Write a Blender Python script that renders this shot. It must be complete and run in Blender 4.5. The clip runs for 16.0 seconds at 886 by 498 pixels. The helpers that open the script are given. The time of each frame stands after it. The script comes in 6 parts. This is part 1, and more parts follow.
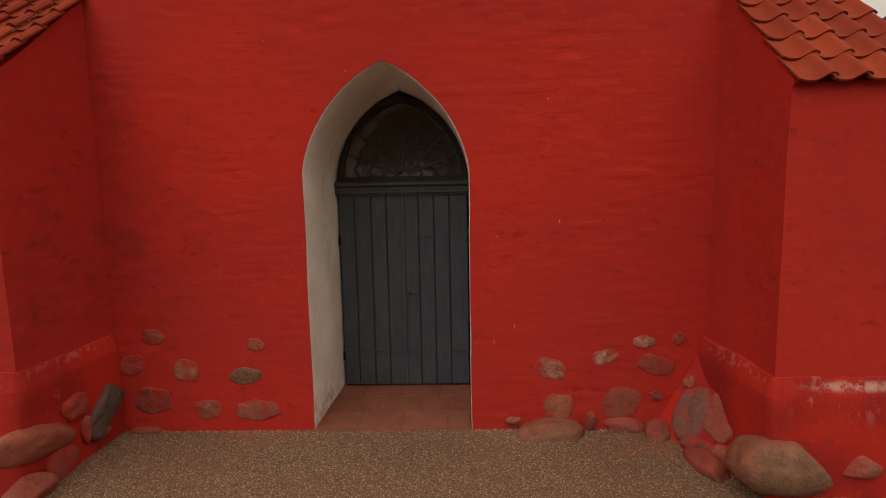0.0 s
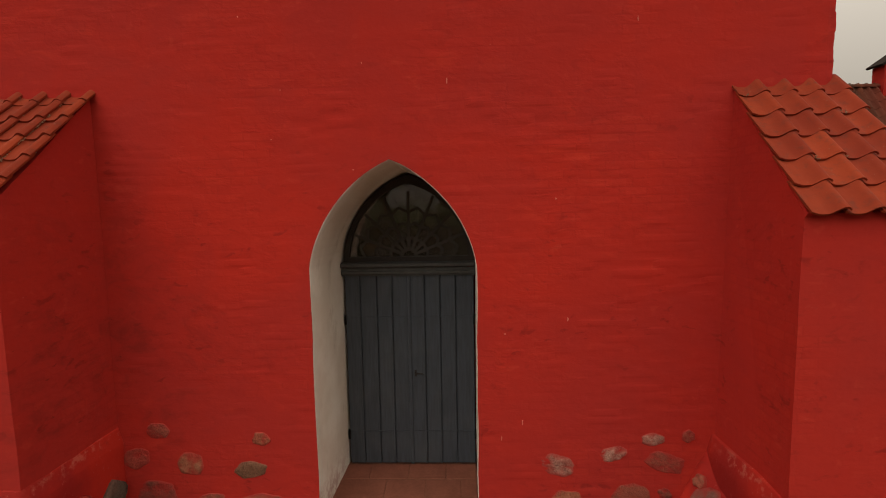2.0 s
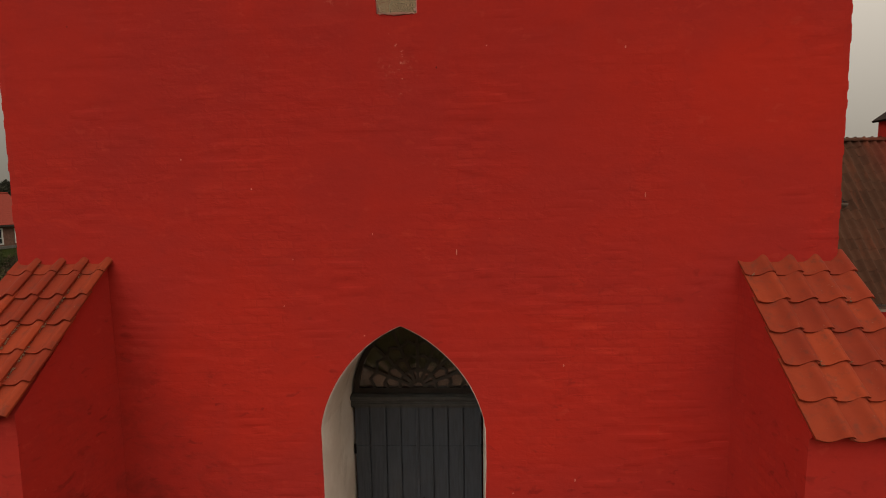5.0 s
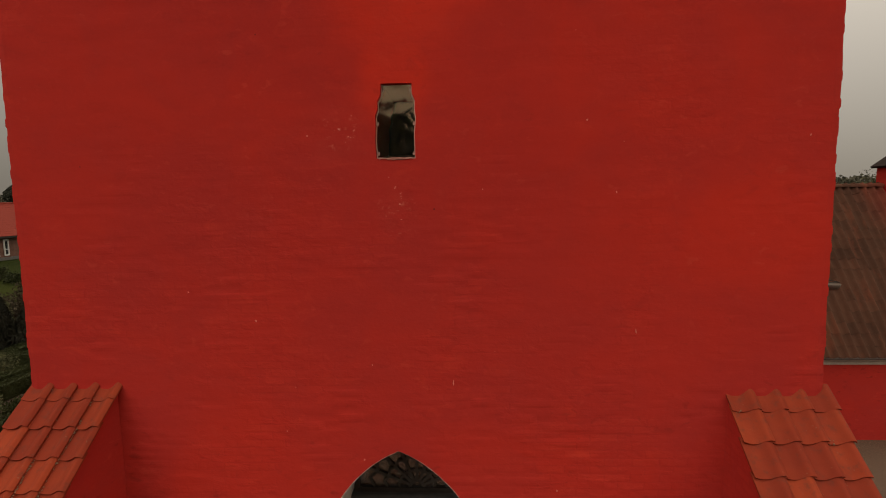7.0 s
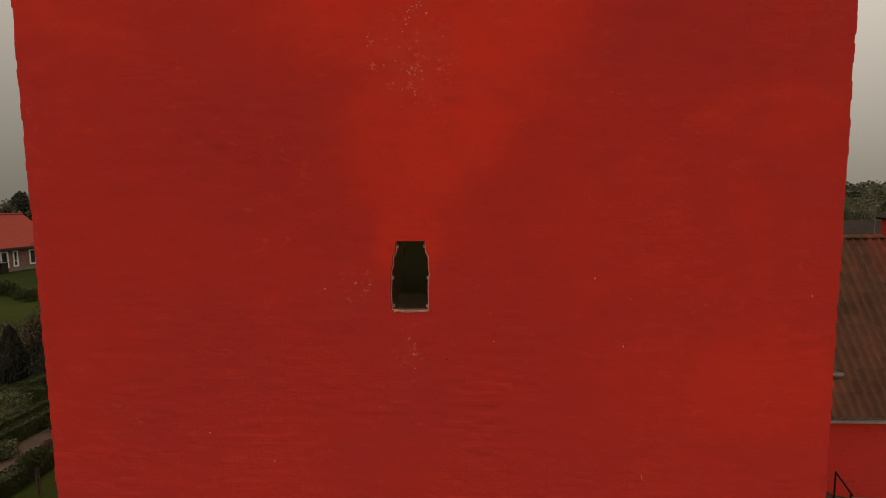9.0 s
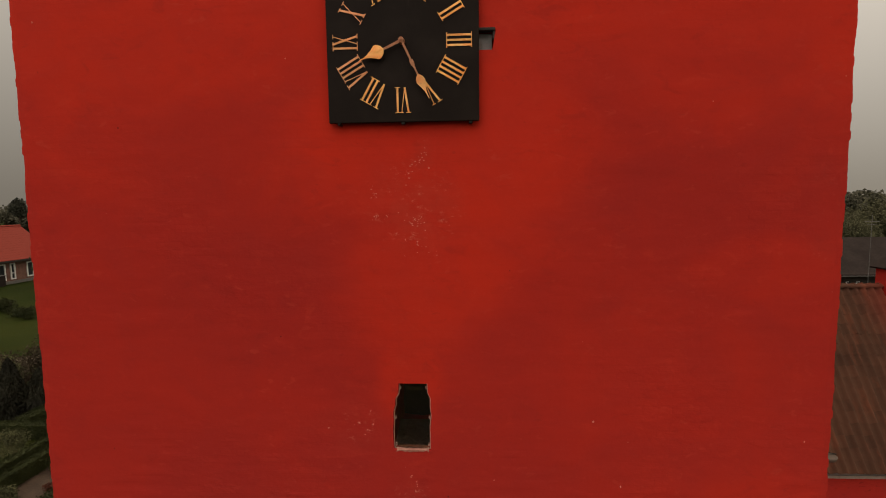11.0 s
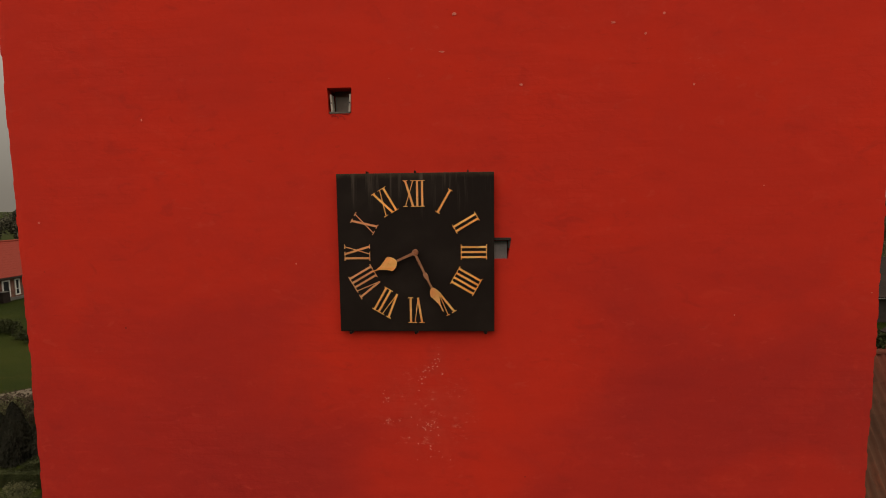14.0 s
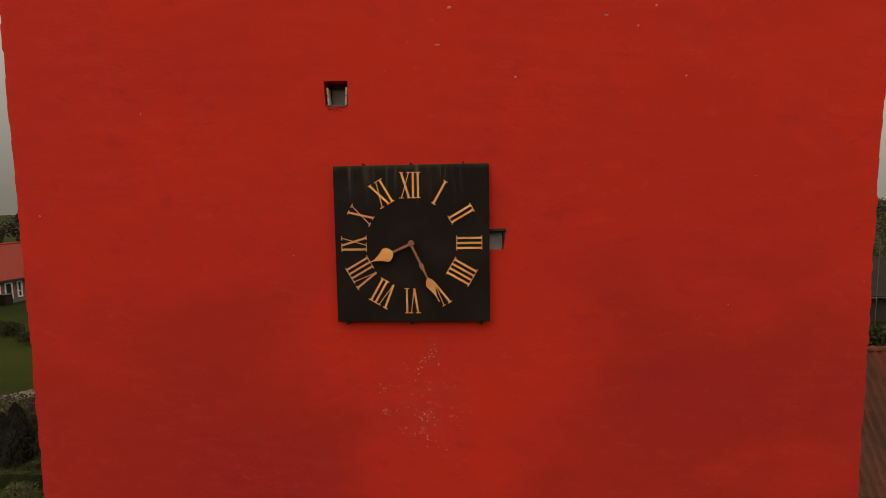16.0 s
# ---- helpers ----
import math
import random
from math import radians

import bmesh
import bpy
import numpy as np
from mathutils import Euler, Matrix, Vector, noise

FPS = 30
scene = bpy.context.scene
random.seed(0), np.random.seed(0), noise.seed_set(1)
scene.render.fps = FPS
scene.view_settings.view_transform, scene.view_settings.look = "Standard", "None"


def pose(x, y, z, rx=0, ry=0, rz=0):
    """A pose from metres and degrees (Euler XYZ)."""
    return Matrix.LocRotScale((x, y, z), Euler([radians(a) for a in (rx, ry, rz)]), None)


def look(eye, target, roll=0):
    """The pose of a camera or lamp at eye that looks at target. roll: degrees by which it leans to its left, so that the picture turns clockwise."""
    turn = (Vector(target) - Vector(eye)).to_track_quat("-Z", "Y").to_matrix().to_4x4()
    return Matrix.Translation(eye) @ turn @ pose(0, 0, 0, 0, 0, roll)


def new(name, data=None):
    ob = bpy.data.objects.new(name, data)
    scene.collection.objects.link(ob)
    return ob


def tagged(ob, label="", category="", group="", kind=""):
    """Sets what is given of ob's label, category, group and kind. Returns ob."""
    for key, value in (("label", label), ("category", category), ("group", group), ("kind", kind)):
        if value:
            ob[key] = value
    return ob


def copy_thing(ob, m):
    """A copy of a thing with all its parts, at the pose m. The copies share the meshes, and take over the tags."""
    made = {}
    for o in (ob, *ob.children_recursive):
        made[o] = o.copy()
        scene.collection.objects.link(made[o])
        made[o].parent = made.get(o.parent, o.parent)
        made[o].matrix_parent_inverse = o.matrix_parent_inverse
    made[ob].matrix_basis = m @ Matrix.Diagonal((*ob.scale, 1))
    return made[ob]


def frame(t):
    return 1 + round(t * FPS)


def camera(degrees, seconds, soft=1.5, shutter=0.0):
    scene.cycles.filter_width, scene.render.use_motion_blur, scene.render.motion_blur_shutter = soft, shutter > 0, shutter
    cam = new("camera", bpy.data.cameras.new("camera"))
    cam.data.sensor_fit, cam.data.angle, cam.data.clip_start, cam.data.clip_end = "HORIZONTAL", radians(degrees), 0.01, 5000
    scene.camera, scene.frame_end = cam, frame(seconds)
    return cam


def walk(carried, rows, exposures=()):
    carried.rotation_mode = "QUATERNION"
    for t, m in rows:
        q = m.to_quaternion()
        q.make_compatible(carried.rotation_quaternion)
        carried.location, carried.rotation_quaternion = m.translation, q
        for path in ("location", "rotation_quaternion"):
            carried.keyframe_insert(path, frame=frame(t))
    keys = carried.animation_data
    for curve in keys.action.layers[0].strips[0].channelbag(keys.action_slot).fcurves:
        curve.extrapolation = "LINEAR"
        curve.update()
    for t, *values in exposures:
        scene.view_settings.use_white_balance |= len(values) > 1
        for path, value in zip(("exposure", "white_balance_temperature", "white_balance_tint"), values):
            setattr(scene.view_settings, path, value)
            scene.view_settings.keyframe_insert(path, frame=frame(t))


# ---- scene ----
cam = camera(85.0, 16.0, soft=1.0)
PATH = [
    (0, (0.07, -4.766, 2.388), (0.009, -2.778, 2.179), -1.1),
    (0.5, (0.095, -4.725, 2.562), (0.031, -2.734, 2.374), -0.9),
    (1, (0.063, -4.668, 2.818), (-0.002, -2.679, 2.627), -1.0),
    (1.5, (0.028, -4.649, 3.026), (-0.037, -2.659, 2.84), -0.9),
    (2, (0.019, -4.653, 3.285), (-0.046, -2.663, 3.097), -1.0),
    (2.5, (0.036, -4.651, 3.534), (-0.034, -2.662, 3.344), -1.0),
    (3, (-0.023, -4.645, 3.815), (-0.086, -2.656, 3.619), -1.0),
    (3.5, (-0.087, -4.629, 4.081), (-0.151, -2.64, 3.882), -1.1),
    (4, (-0.07, -4.601, 4.335), (-0.142, -2.612, 4.141), -1.1),
    (6.5, (0.046, -4.575, 5.883), (-0.037, -2.588, 5.676), -0.9),
    (7, (0.056, -4.619, 6.205), (-0.034, -2.631, 6.011), -0.9),
    (7.5, (0.015, -4.643, 6.568), (-0.074, -2.655, 6.369), -0.8),
    (8, (-0.021, -4.672, 6.929), (-0.119, -2.684, 6.741), -0.9),
    (10.5, (0.026, -4.612, 8.771), (-0.086, -2.626, 8.568), -0.7),
    (11, (-0.026, -4.632, 9.088), (-0.124, -2.643, 8.902), -0.7),
    (11.5, (-0.077, -4.664, 9.441), (-0.168, -2.675, 9.248), -0.8),
    (12, (-0.108, -4.669, 9.765), (-0.209, -2.68, 9.58), -0.7),
    (12.5, (-0.136, -4.63, 10.084), (-0.24, -2.641, 9.897), -0.7),
    (13, (-0.133, -4.519, 10.387), (-0.245, -2.53, 10.211), -0.8),
    (13.5, (-0.125, -4.434, 10.699), (-0.244, -2.445, 10.518), -0.8),
    (14, (-0.123, -4.361, 11.005), (-0.231, -2.373, 10.819), -0.7),
    (14.5, (-0.075, -4.337, 11.04), (-0.186, -2.348, 10.863), -0.7),
    (15, (-0.058, -4.358, 11.013), (-0.168, -2.369, 10.832), -0.8),
    (15.5, (-0.063, -4.385, 10.961), (-0.179, -2.396, 10.784), -0.8),
    (16, (-0.07, -4.411, 10.912), (-0.184, -2.422, 10.733), -0.9),
]
walk(cam, [(t, look(eye, target, roll)) for t, eye, target, roll in PATH], exposures=[(0.0, -0.46), (3.5, -0.49), (6.0, -0.58), (11.5, -0.55), (14.0, -0.48), (16.0, -0.48)])

# ---- light ----
world = bpy.data.worlds.new("overcast_sky")
scene.world = world
world.use_nodes = True
wn, wl = world.node_tree.nodes, world.node_tree.links
wn.clear()
sky = wn.new("ShaderNodeTexSky")
sky.sky_type, sky.sun_disc = "NISHITA", False
sky.sun_elevation, sky.sun_rotation = radians(45), radians(202)
sky.dust_density, sky.air_density = 6.0, 1.5
s_bw = wn.new("ShaderNodeHueSaturation")
s_bw.inputs["Saturation"].default_value = 0.15
s_low = wn.new("ShaderNodeMix")
s_low.data_type = "RGBA"
s_low.inputs[0].default_value = 0.82
s_geo = wn.new("ShaderNodeTexCoord")
s_sep = wn.new("ShaderNodeSeparateXYZ")
s_up = wn.new("ShaderNodeMapRange")
s_up.inputs["From Min"].default_value, s_up.inputs["From Max"].default_value = 0.0, 1.0
s_col = wn.new("ShaderNodeMix")
s_col.data_type = "RGBA"
# cloud cover: dim at the horizon, bright overhead
s_col.inputs[6].default_value = (4.1, 3.6, 2.9, 1)
s_col.inputs[7].default_value = (30.5, 26.9, 22.5, 1)
s_bg = wn.new("ShaderNodeBackground")
s_bg.inputs["Strength"].default_value = 0.1
s_out = wn.new("ShaderNodeOutputWorld")
wl.new(s_geo.outputs["Generated"], s_sep.inputs[0])
wl.new(s_sep.outputs["Z"], s_up.inputs["Value"])
s_pow = wn.new("ShaderNodeMath")
s_pow.operation = "POWER"
s_pow.inputs[1].default_value = 1.35
wl.new(s_up.outputs[0], s_pow.inputs[0])
wl.new(s_pow.outputs[0], s_col.inputs[0])
wl.new(sky.outputs[0], s_bw.inputs["Color"])
wl.new(s_bw.outputs[0], s_low.inputs[6])
wl.new(s_col.outputs[2], s_low.inputs[7])
# the cloud is thinner to the east
s_east = wn.new("ShaderNodeMapRange")
for key, v in (("From Min", -1.0), ("From Max", 1.0), ("To Min", 0.74), ("To Max", 1.26)):
    s_east.inputs[key].default_value = v
wl.new(s_sep.outputs["X"], s_east.inputs["Value"])
s_thin = wn.new("ShaderNodeVectorMath")
s_thin.operation = "SCALE"
wl.new(s_low.outputs[2], s_thin.inputs[0])
wl.new(s_east.outputs[0], s_thin.inputs["Scale"])
wl.new(s_thin.outputs[0], s_bg.inputs["Color"])
wl.new(s_bg.outputs[0], s_out.inputs["Surface"])

sun_data = bpy.data.lights.new("sun", "SUN")
sun_data.energy, sun_data.angle, sun_data.color = 0.92, radians(60), (1.0, 0.93, 0.84)
sun = new("sun", sun_data)
sun.matrix_world = look((-9.0, -10.5, 15), (0, 0, 4))


# ---- materials ----
def rgb(c):
    return (c[0], c[1], c[2], 1.0)


class Nodes:
    """A small wrapper that chains shader nodes."""

    def __init__(self, name):
        self.mat = bpy.data.materials.new(name)
        self.mat.use_nodes = True
        self.n, self.l = self.mat.node_tree.nodes, self.mat.node_tree.links
        self.bsdf = self.n["Principled BSDF"]
        self.pos = self.n.new("ShaderNodeNewGeometry").outputs["Position"]
        self.rnd = self.n.new("ShaderNodeObjectInfo").outputs["Random"]

    def put(self, value, socket):
        if isinstance(value, (int, float)):
            socket.default_value = value
        elif isinstance(value, tuple):
            socket.default_value = value if len(value) == len(socket.default_value) else rgb(value)
        else:
            self.l.new(value, socket)

    def scaled(self, sx, sy, sz):
        m = self.n.new("ShaderNodeMapping")
        m.inputs["Scale"].default_value = (sx, sy, sz)
        self.l.new(self.pos, m.inputs["Vector"])
        return m.outputs[0]

    def noise(self, scale, detail=4.0, rough=0.55, vec=None, warp=0.0):
        t = self.n.new("ShaderNodeTexNoise")
        t.inputs["Scale"].default_value, t.inputs["Detail"].default_value = scale, detail
        t.inputs["Roughness"].default_value, t.inputs["Distortion"].default_value = rough, warp
        self.l.new(vec or self.pos, t.inputs["Vector"])
        return t.outputs["Fac"]

    def cells(self, scale, vec=None, out="Distance", feature="F1"):
        t = self.n.new("ShaderNodeTexVoronoi")
        t.feature = feature
        t.inputs["Scale"].default_value = scale
        self.l.new(vec or self.pos, t.inputs["Vector"])
        return t.outputs[out]

    def span(self, value, a, b, lo=0.0, hi=1.0):
        m = self.n.new("ShaderNodeMapRange")
        m.interpolation_type = "SMOOTHSTEP"
        for k, v in (("From Min", a), ("From Max", b), ("To Min", lo), ("To Max", hi)):
            m.inputs[k].default_value = v
        self.put(value, m.inputs["Value"])
        return m.outputs[0]

    def math(self, op, a, b=0.0):
        m = self.n.new("ShaderNodeMath")
        m.operation = op
        self.put(a, m.inputs[0])
        self.put(b, m.inputs[1])
        return m.outputs[0]

    def mix(self, fac, a, b, blend="MIX"):
        m = self.n.new("ShaderNodeMix")
        m.data_type, m.blend_type = "RGBA", blend
        self.put(fac, m.inputs[0])
        self.put(a, m.inputs[6])
        self.put(b, m.inputs[7])
        return m.outputs[2]

    def blob(self, centre, size):
        """1 at the centre of a patch, fading to 0 at its rim."""
        v = self.n.new("ShaderNodeVectorMath")
        v.operation = "SUBTRACT"
        self.l.new(self.pos, v.inputs[0])
        v.inputs[1].default_value = centre
        d = self.n.new("ShaderNodeVectorMath")
        d.operation = "DIVIDE"
        self.l.new(v.outputs[0], d.inputs[0])
        d.inputs[1].default_value = size
        e = self.n.new("ShaderNodeVectorMath")
        e.operation = "LENGTH"
        self.l.new(d.outputs[0], e.inputs[0])
        return self.span(e.outputs["Value"], 0.15, 1.0, 1.0, 0.0)

    def bump(self, height, strength, distance, before=None):
        b = self.n.new("ShaderNodeBump")
        b.inputs["Strength"].default_value, b.inputs["Distance"].default_value = strength, distance
        self.l.new(height, b.inputs["Height"])
        if before:
            self.l.new(before, b.inputs["Normal"])
        return b.outputs[0]

    def done(self, colour, rough=0.8, metal=0.0, normal=None, spec=None):
        self.put(colour, self.bsdf.inputs["Base Color"])
        self.put(rough, self.bsdf.inputs["Roughness"])
        self.put(metal, self.bsdf.inputs["Metallic"])
        if spec is not None:
            self.put(spec, self.bsdf.inputs["Specular IOR Level"])
        if normal:
            self.l.new(normal, self.bsdf.inputs["Normal"])
        return self.mat


def simple(name, dark, light, scale=6.0, rough=0.8, metal=0.0, bump=0.3, depth=0.004, vary=0.0, spec=0.2):
    """Two mottled tones with fine relief, at two scales."""
    k = Nodes(name)
    fac = k.math("ADD", k.math("MULTIPLY", k.noise(scale), 0.6), k.math("MULTIPLY", k.noise(scale * 7), 0.4))
    fac = k.span(fac, 0.3, 0.7)
    if vary:
        fac = k.math("ADD", fac, k.math("MULTIPLY", k.math("SUBTRACT", k.rnd, 0.5), vary))
    return k.done(k.mix(fac, dark, light), rough, metal, k.bump(k.noise(scale * 9, 5), bump, depth), spec)


def limewash_red():
    """Red limewash brushed over old brick: faded above, deeper and dustier below, with torn joints and scuffs."""
    k = Nodes("red_limewash")
    sep = k.n.new("ShaderNodeSeparateXYZ")
    k.l.new(k.pos, sep.inputs[0])
    high = sep.outputs[2]
    big = k.noise(0.42, 3, 0.5, k.scaled(0.9, 0.9, 1.1), 0.5)
    mid = k.noise(1.5, 5, 0.6, None, 0.8)
    ragged = k.math("SUBTRACT", k.noise(0.85, 4, 0.55, k.scaled(0.8, 1, 1.2), 0.5), 0.5)
    # where rain and sun have thinned the wash: the upper storey and a funnel under the clock
    faded = k.span(k.math("ADD", high, k.math("MULTIPLY", ragged, 2.6)), 9.2, 10.9)
    for centre, size, much in (((-0.3, 0, 9.7), (2.5, 2, 1.6), 1.0), ((-0.5, 0, 8.4), (1.35, 2, 1.2), 0.85), ((-0.6, 0, 7.4), (0.5, 2, 0.8), 0.7),
                               ((2.7, 0, 8.45), (1.0, 2, 0.5), 0.40), ((2.8, 0, 5.9), (1.2, 2, 0.9), 0.40), ((1.5, 0, 6.1), (1.2, 2, 0.9), 0.20), ((1.9, 0, 7.4), (1.9, 2, 1.2), 0.24),
                               ((0.9, 0, 3.1), (2.4, 2, 1.4), 0.36), ((-2.2, 0, 3.2), (1.2, 2, 1.5), 0.30)):
        faded = k.math("MAXIMUM", faded, k.math("MULTIPLY", k.span(k.math("ADD", k.blob(centre, size), k.math("MULTIPLY", ragged, 0.9)), 0.05, 0.75), much))
    tone = k.span(k.math("ADD", k.math("MULTIPLY", big, 0.6), k.math("MULTIPLY", mid, 0.4)), 0.36, 0.66)
    tone = k.math("ADD", k.math("MULTIPLY", tone, 0.30), k.math("MULTIPLY", faded, 0.62))
    deep = k.mix(k.span(high, 2.0, 9.0), (0.400, 0.0285, 0.0225), (0.370, 0.0215, 0.0160))
    col = k.mix(tone, deep, (0.600, 0.0290, 0.0118))
    # long brush strokes and single bricks that took the wash differently
    wide = k.noise(1.0, 5, 0.6, k.scaled(3.6, 3.6, 6.8), 0.7)
    fine = k.noise(1.0, 4, 0.6, k.scaled(9.5, 9.5, 23.0), 0.4)
    patch = k.span(k.noise(0.8, 4, 0.6, None, 0.5), 0.40, 0.62)
    col = k.mix(k.math("MULTIPLY", k.span(wide, 0.54, 0.72), k.span(patch, 0, 1, 0.05, 0.26)), col, (0.62, 0.052, 0.026))
    col = k.mix(k.math("MULTIPLY", k.span(wide, 0.46, 0.30), k.span(patch, 0, 1, 0.06, 0.24)), col, (0.245, 0.0165, 0.0140))
    # shadowed brick joints put into the colour as dark dashes, with lighter ones
    dash = k.noise(1.0, 3, 0.5, k.scaled(6.6, 6.6, 12.5), 0.5)
    some = k.span(k.noise(1.3, 3, 0.6, None, 0.4), 0.45, 0.62)
    col = k.mix(k.math("MULTIPLY", k.math("MULTIPLY", k.span(dash, 0.58, 0.70), some), k.span(high, 3.0, 5.5, 0.50, 0.10)), col, (0.170, 0.0140, 0.0120))
    col = k.mix(k.math("MULTIPLY", k.math("MULTIPLY", k.span(dash, 0.40, 0.30), some), 0.30), col, (0.56, 0.062, 0.036))
    col = k.mix(k.span(fine, 0.56, 0.74, 0.0, 0.10), col, (0.60, 0.052, 0.028))
    brick = k.n.new("ShaderNodeTexBrick")
    for key, v in (("Scale", 1.0), ("Mortar Size", 0.016), ("Mortar Smooth", 1.0), ("Brick Width", 0.265), ("Row Height", 0.082)):
        brick.inputs[key].default_value = v
    com = k.n.new("ShaderNodeCombineXYZ")
    k.l.new(k.math("ADD", k.math("ADD", sep.outputs[0], sep.outputs[1]), k.math("MULTIPLY", k.noise(2.2, 2), 0.10)), com.inputs[0])
    k.l.new(k.math("ADD", high, k.math("MULTIPLY", k.noise(1.5, 2), 0.06)), com.inputs[1])
    k.l.new(com.outputs[0], brick.inputs["Vector"])
    brick.inputs["Color1"].default_value, brick.inputs["Color2"].default_value = rgb((0.15, 0.15, 0.15)), rgb((0.9, 0.9, 0.9))
    brick.inputs["Mortar"].default_value = rgb((0.0, 0.0, 0.0))
    shade = k.n.new("ShaderNodeSeparateColor")
    k.l.new(brick.outputs["Color"], shade.inputs[0])
    low = k.span(high, 3.5, 8.0, 1.0, 0.40)
    bare = k.math("MULTIPLY", k.span(k.noise(0.75, 4, 0.6, None, 0.5), 0.44, 0.62, 0.10, 1.0), low)
    col = k.mix(k.math("MULTIPLY", k.span(shade.outputs[0], 0.25, 0.0, 0.0, 0.12), bare), col, (0.215, 0.0155, 0.0130))
    col = k.mix(k.math("MULTIPLY", k.span(shade.outputs[0], 0.55, 0.85, 0.0, 0.16), bare), col, (0.58, 0.050, 0.026))
    # scuffs where the wash has gone thin
    worn = k.math("MAXIMUM", k.blob((-0.52, 0, 9.05), (0.62, 0.5, 0.62)), k.math("MULTIPLY", k.blob((-0.6, 0, 6.1), (0.30, 0.5, 0.45)), 0.55))
    for centre, size, much in (((3.25, 0, 9.2), (0.25, 0.5, 0.6), 0.18), ((-1.15, 0, 6.85), (0.5, 0.5, 0.4), 0.5), ((-0.42, 0, 9.5), (0.16, 0.5, 0.30), 1.0),
                               ((-0.5, 0, 12.4), (0.30, 0.5, 0.4), 0.30), ((1.9, 0, 12.2), (0.5, 0.5, 0.3), 0.30), ((3.3, 0, 8.7), (0.22, 0.5, 0.4), 0.35)):
        worn = k.math("MAXIMUM", worn, k.math("MULTIPLY", k.blob(centre, size), much))
    worn = k.math("MAXIMUM", worn, k.span(k.noise(0.7, 3), 0.46, 0.66, 0.0, 0.10))
    speck = k.math("MULTIPLY", k.span(k.noise(14.0, 6, 0.75, k.scaled(1, 1, 1.7)), 0.52, 0.68), k.span(k.noise(3.4, 4, 0.6, k.scaled(1, 1, 1.6)), 0.46, 0.60))
    veil = k.math("MULTIPLY", worn, k.span(k.noise(4.0, 5, 0.7), 0.35, 0.65))
    col = k.mix(k.math("MULTIPLY", veil, 0.20), col, (0.48, 0.075, 0.045))
    col = k.mix(k.math("MULTIPLY", k.math("MULTIPLY", worn, speck), 0.80), col, (0.64, 0.19, 0.125))
    fleck = k.math("MULTIPLY", k.span(k.cells(2.6, k.scaled(1, 1, 1.3)), 0.024, 0.014), k.span(k.noise(0.8, 3), 0.45, 0.60))
    col = k.mix(k.math("MULTIPLY", fleck, 0.6), col, (0.62, 0.22, 0.15))
    dot = k.math("MULTIPLY", k.span(k.cells(1.9, k.scaled(1.2, 1, 1.0)), 0.024, 0.014, 0.0, 0.75), k.span(k.noise(1.1, 2), 0.42, 0.55))
    col = k.mix(dot, col, (0.09, 0.012, 0.010))
    # mottled dirt beside the left buttress
    left_corner = k.math("MAXIMUM", k.blob((-3.3, -0.2, 1.9), (1.5, 1.9, 2.2)), 0.14)
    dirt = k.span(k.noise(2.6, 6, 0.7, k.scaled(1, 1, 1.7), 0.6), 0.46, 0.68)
    col = k.mix(k.math("MULTIPLY", k.math("MULTIPLY", dirt, left_corner), 0.42), col, (0.140, 0.019, 0.016))
    # an even darker, duller tone over the left buttress
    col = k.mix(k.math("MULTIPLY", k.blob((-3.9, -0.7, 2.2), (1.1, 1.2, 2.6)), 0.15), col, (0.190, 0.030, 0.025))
    # small dark pits along the joints, and a fine grain
    pits = k.span(k.noise(5.0, 5, 0.65, k.scaled(1, 1, 2.6), 0.3), 0.655, 0.70, 0.0, 0.55)
    col = k.mix(k.math("MULTIPLY", pits, k.math("MAXIMUM", left_corner, 0.26)), col, (0.11, 0.012, 0.010))
    col = k.mix(k.span(k.noise(30, 5, 0.75), 0.35, 0.65, 0.0, 0.05), col, (0.66, 0.06, 0.035))
    torn = k.math("MULTIPLY", bare, k.span(k.noise(5, 4, 0.55, k.scaled(1, 1, 2.0), 0.3), 0.42, 0.66))
    nrm = k.bump(k.math("MULTIPLY", shade.outputs[0], bare), 0.12, 0.006)
    nrm = k.bump(torn, 0.20, 0.010, nrm)
    nrm = k.bump(k.math("MULTIPLY", wide, low), 0.20, 0.014, nrm)
    nrm = k.bump(k.math("MULTIPLY", k.noise(9, 3, 0.5, k.scaled(1, 1, 1.6)), low), 0.18, 0.007, nrm)
    nrm = k.bump(k.noise(40, 4, 0.6), 0.15, 0.003, nrm)
    return k.done(col, k.span(mid, 0.3, 0.7, 0.85, 0.95), 0, nrm, 0.1)


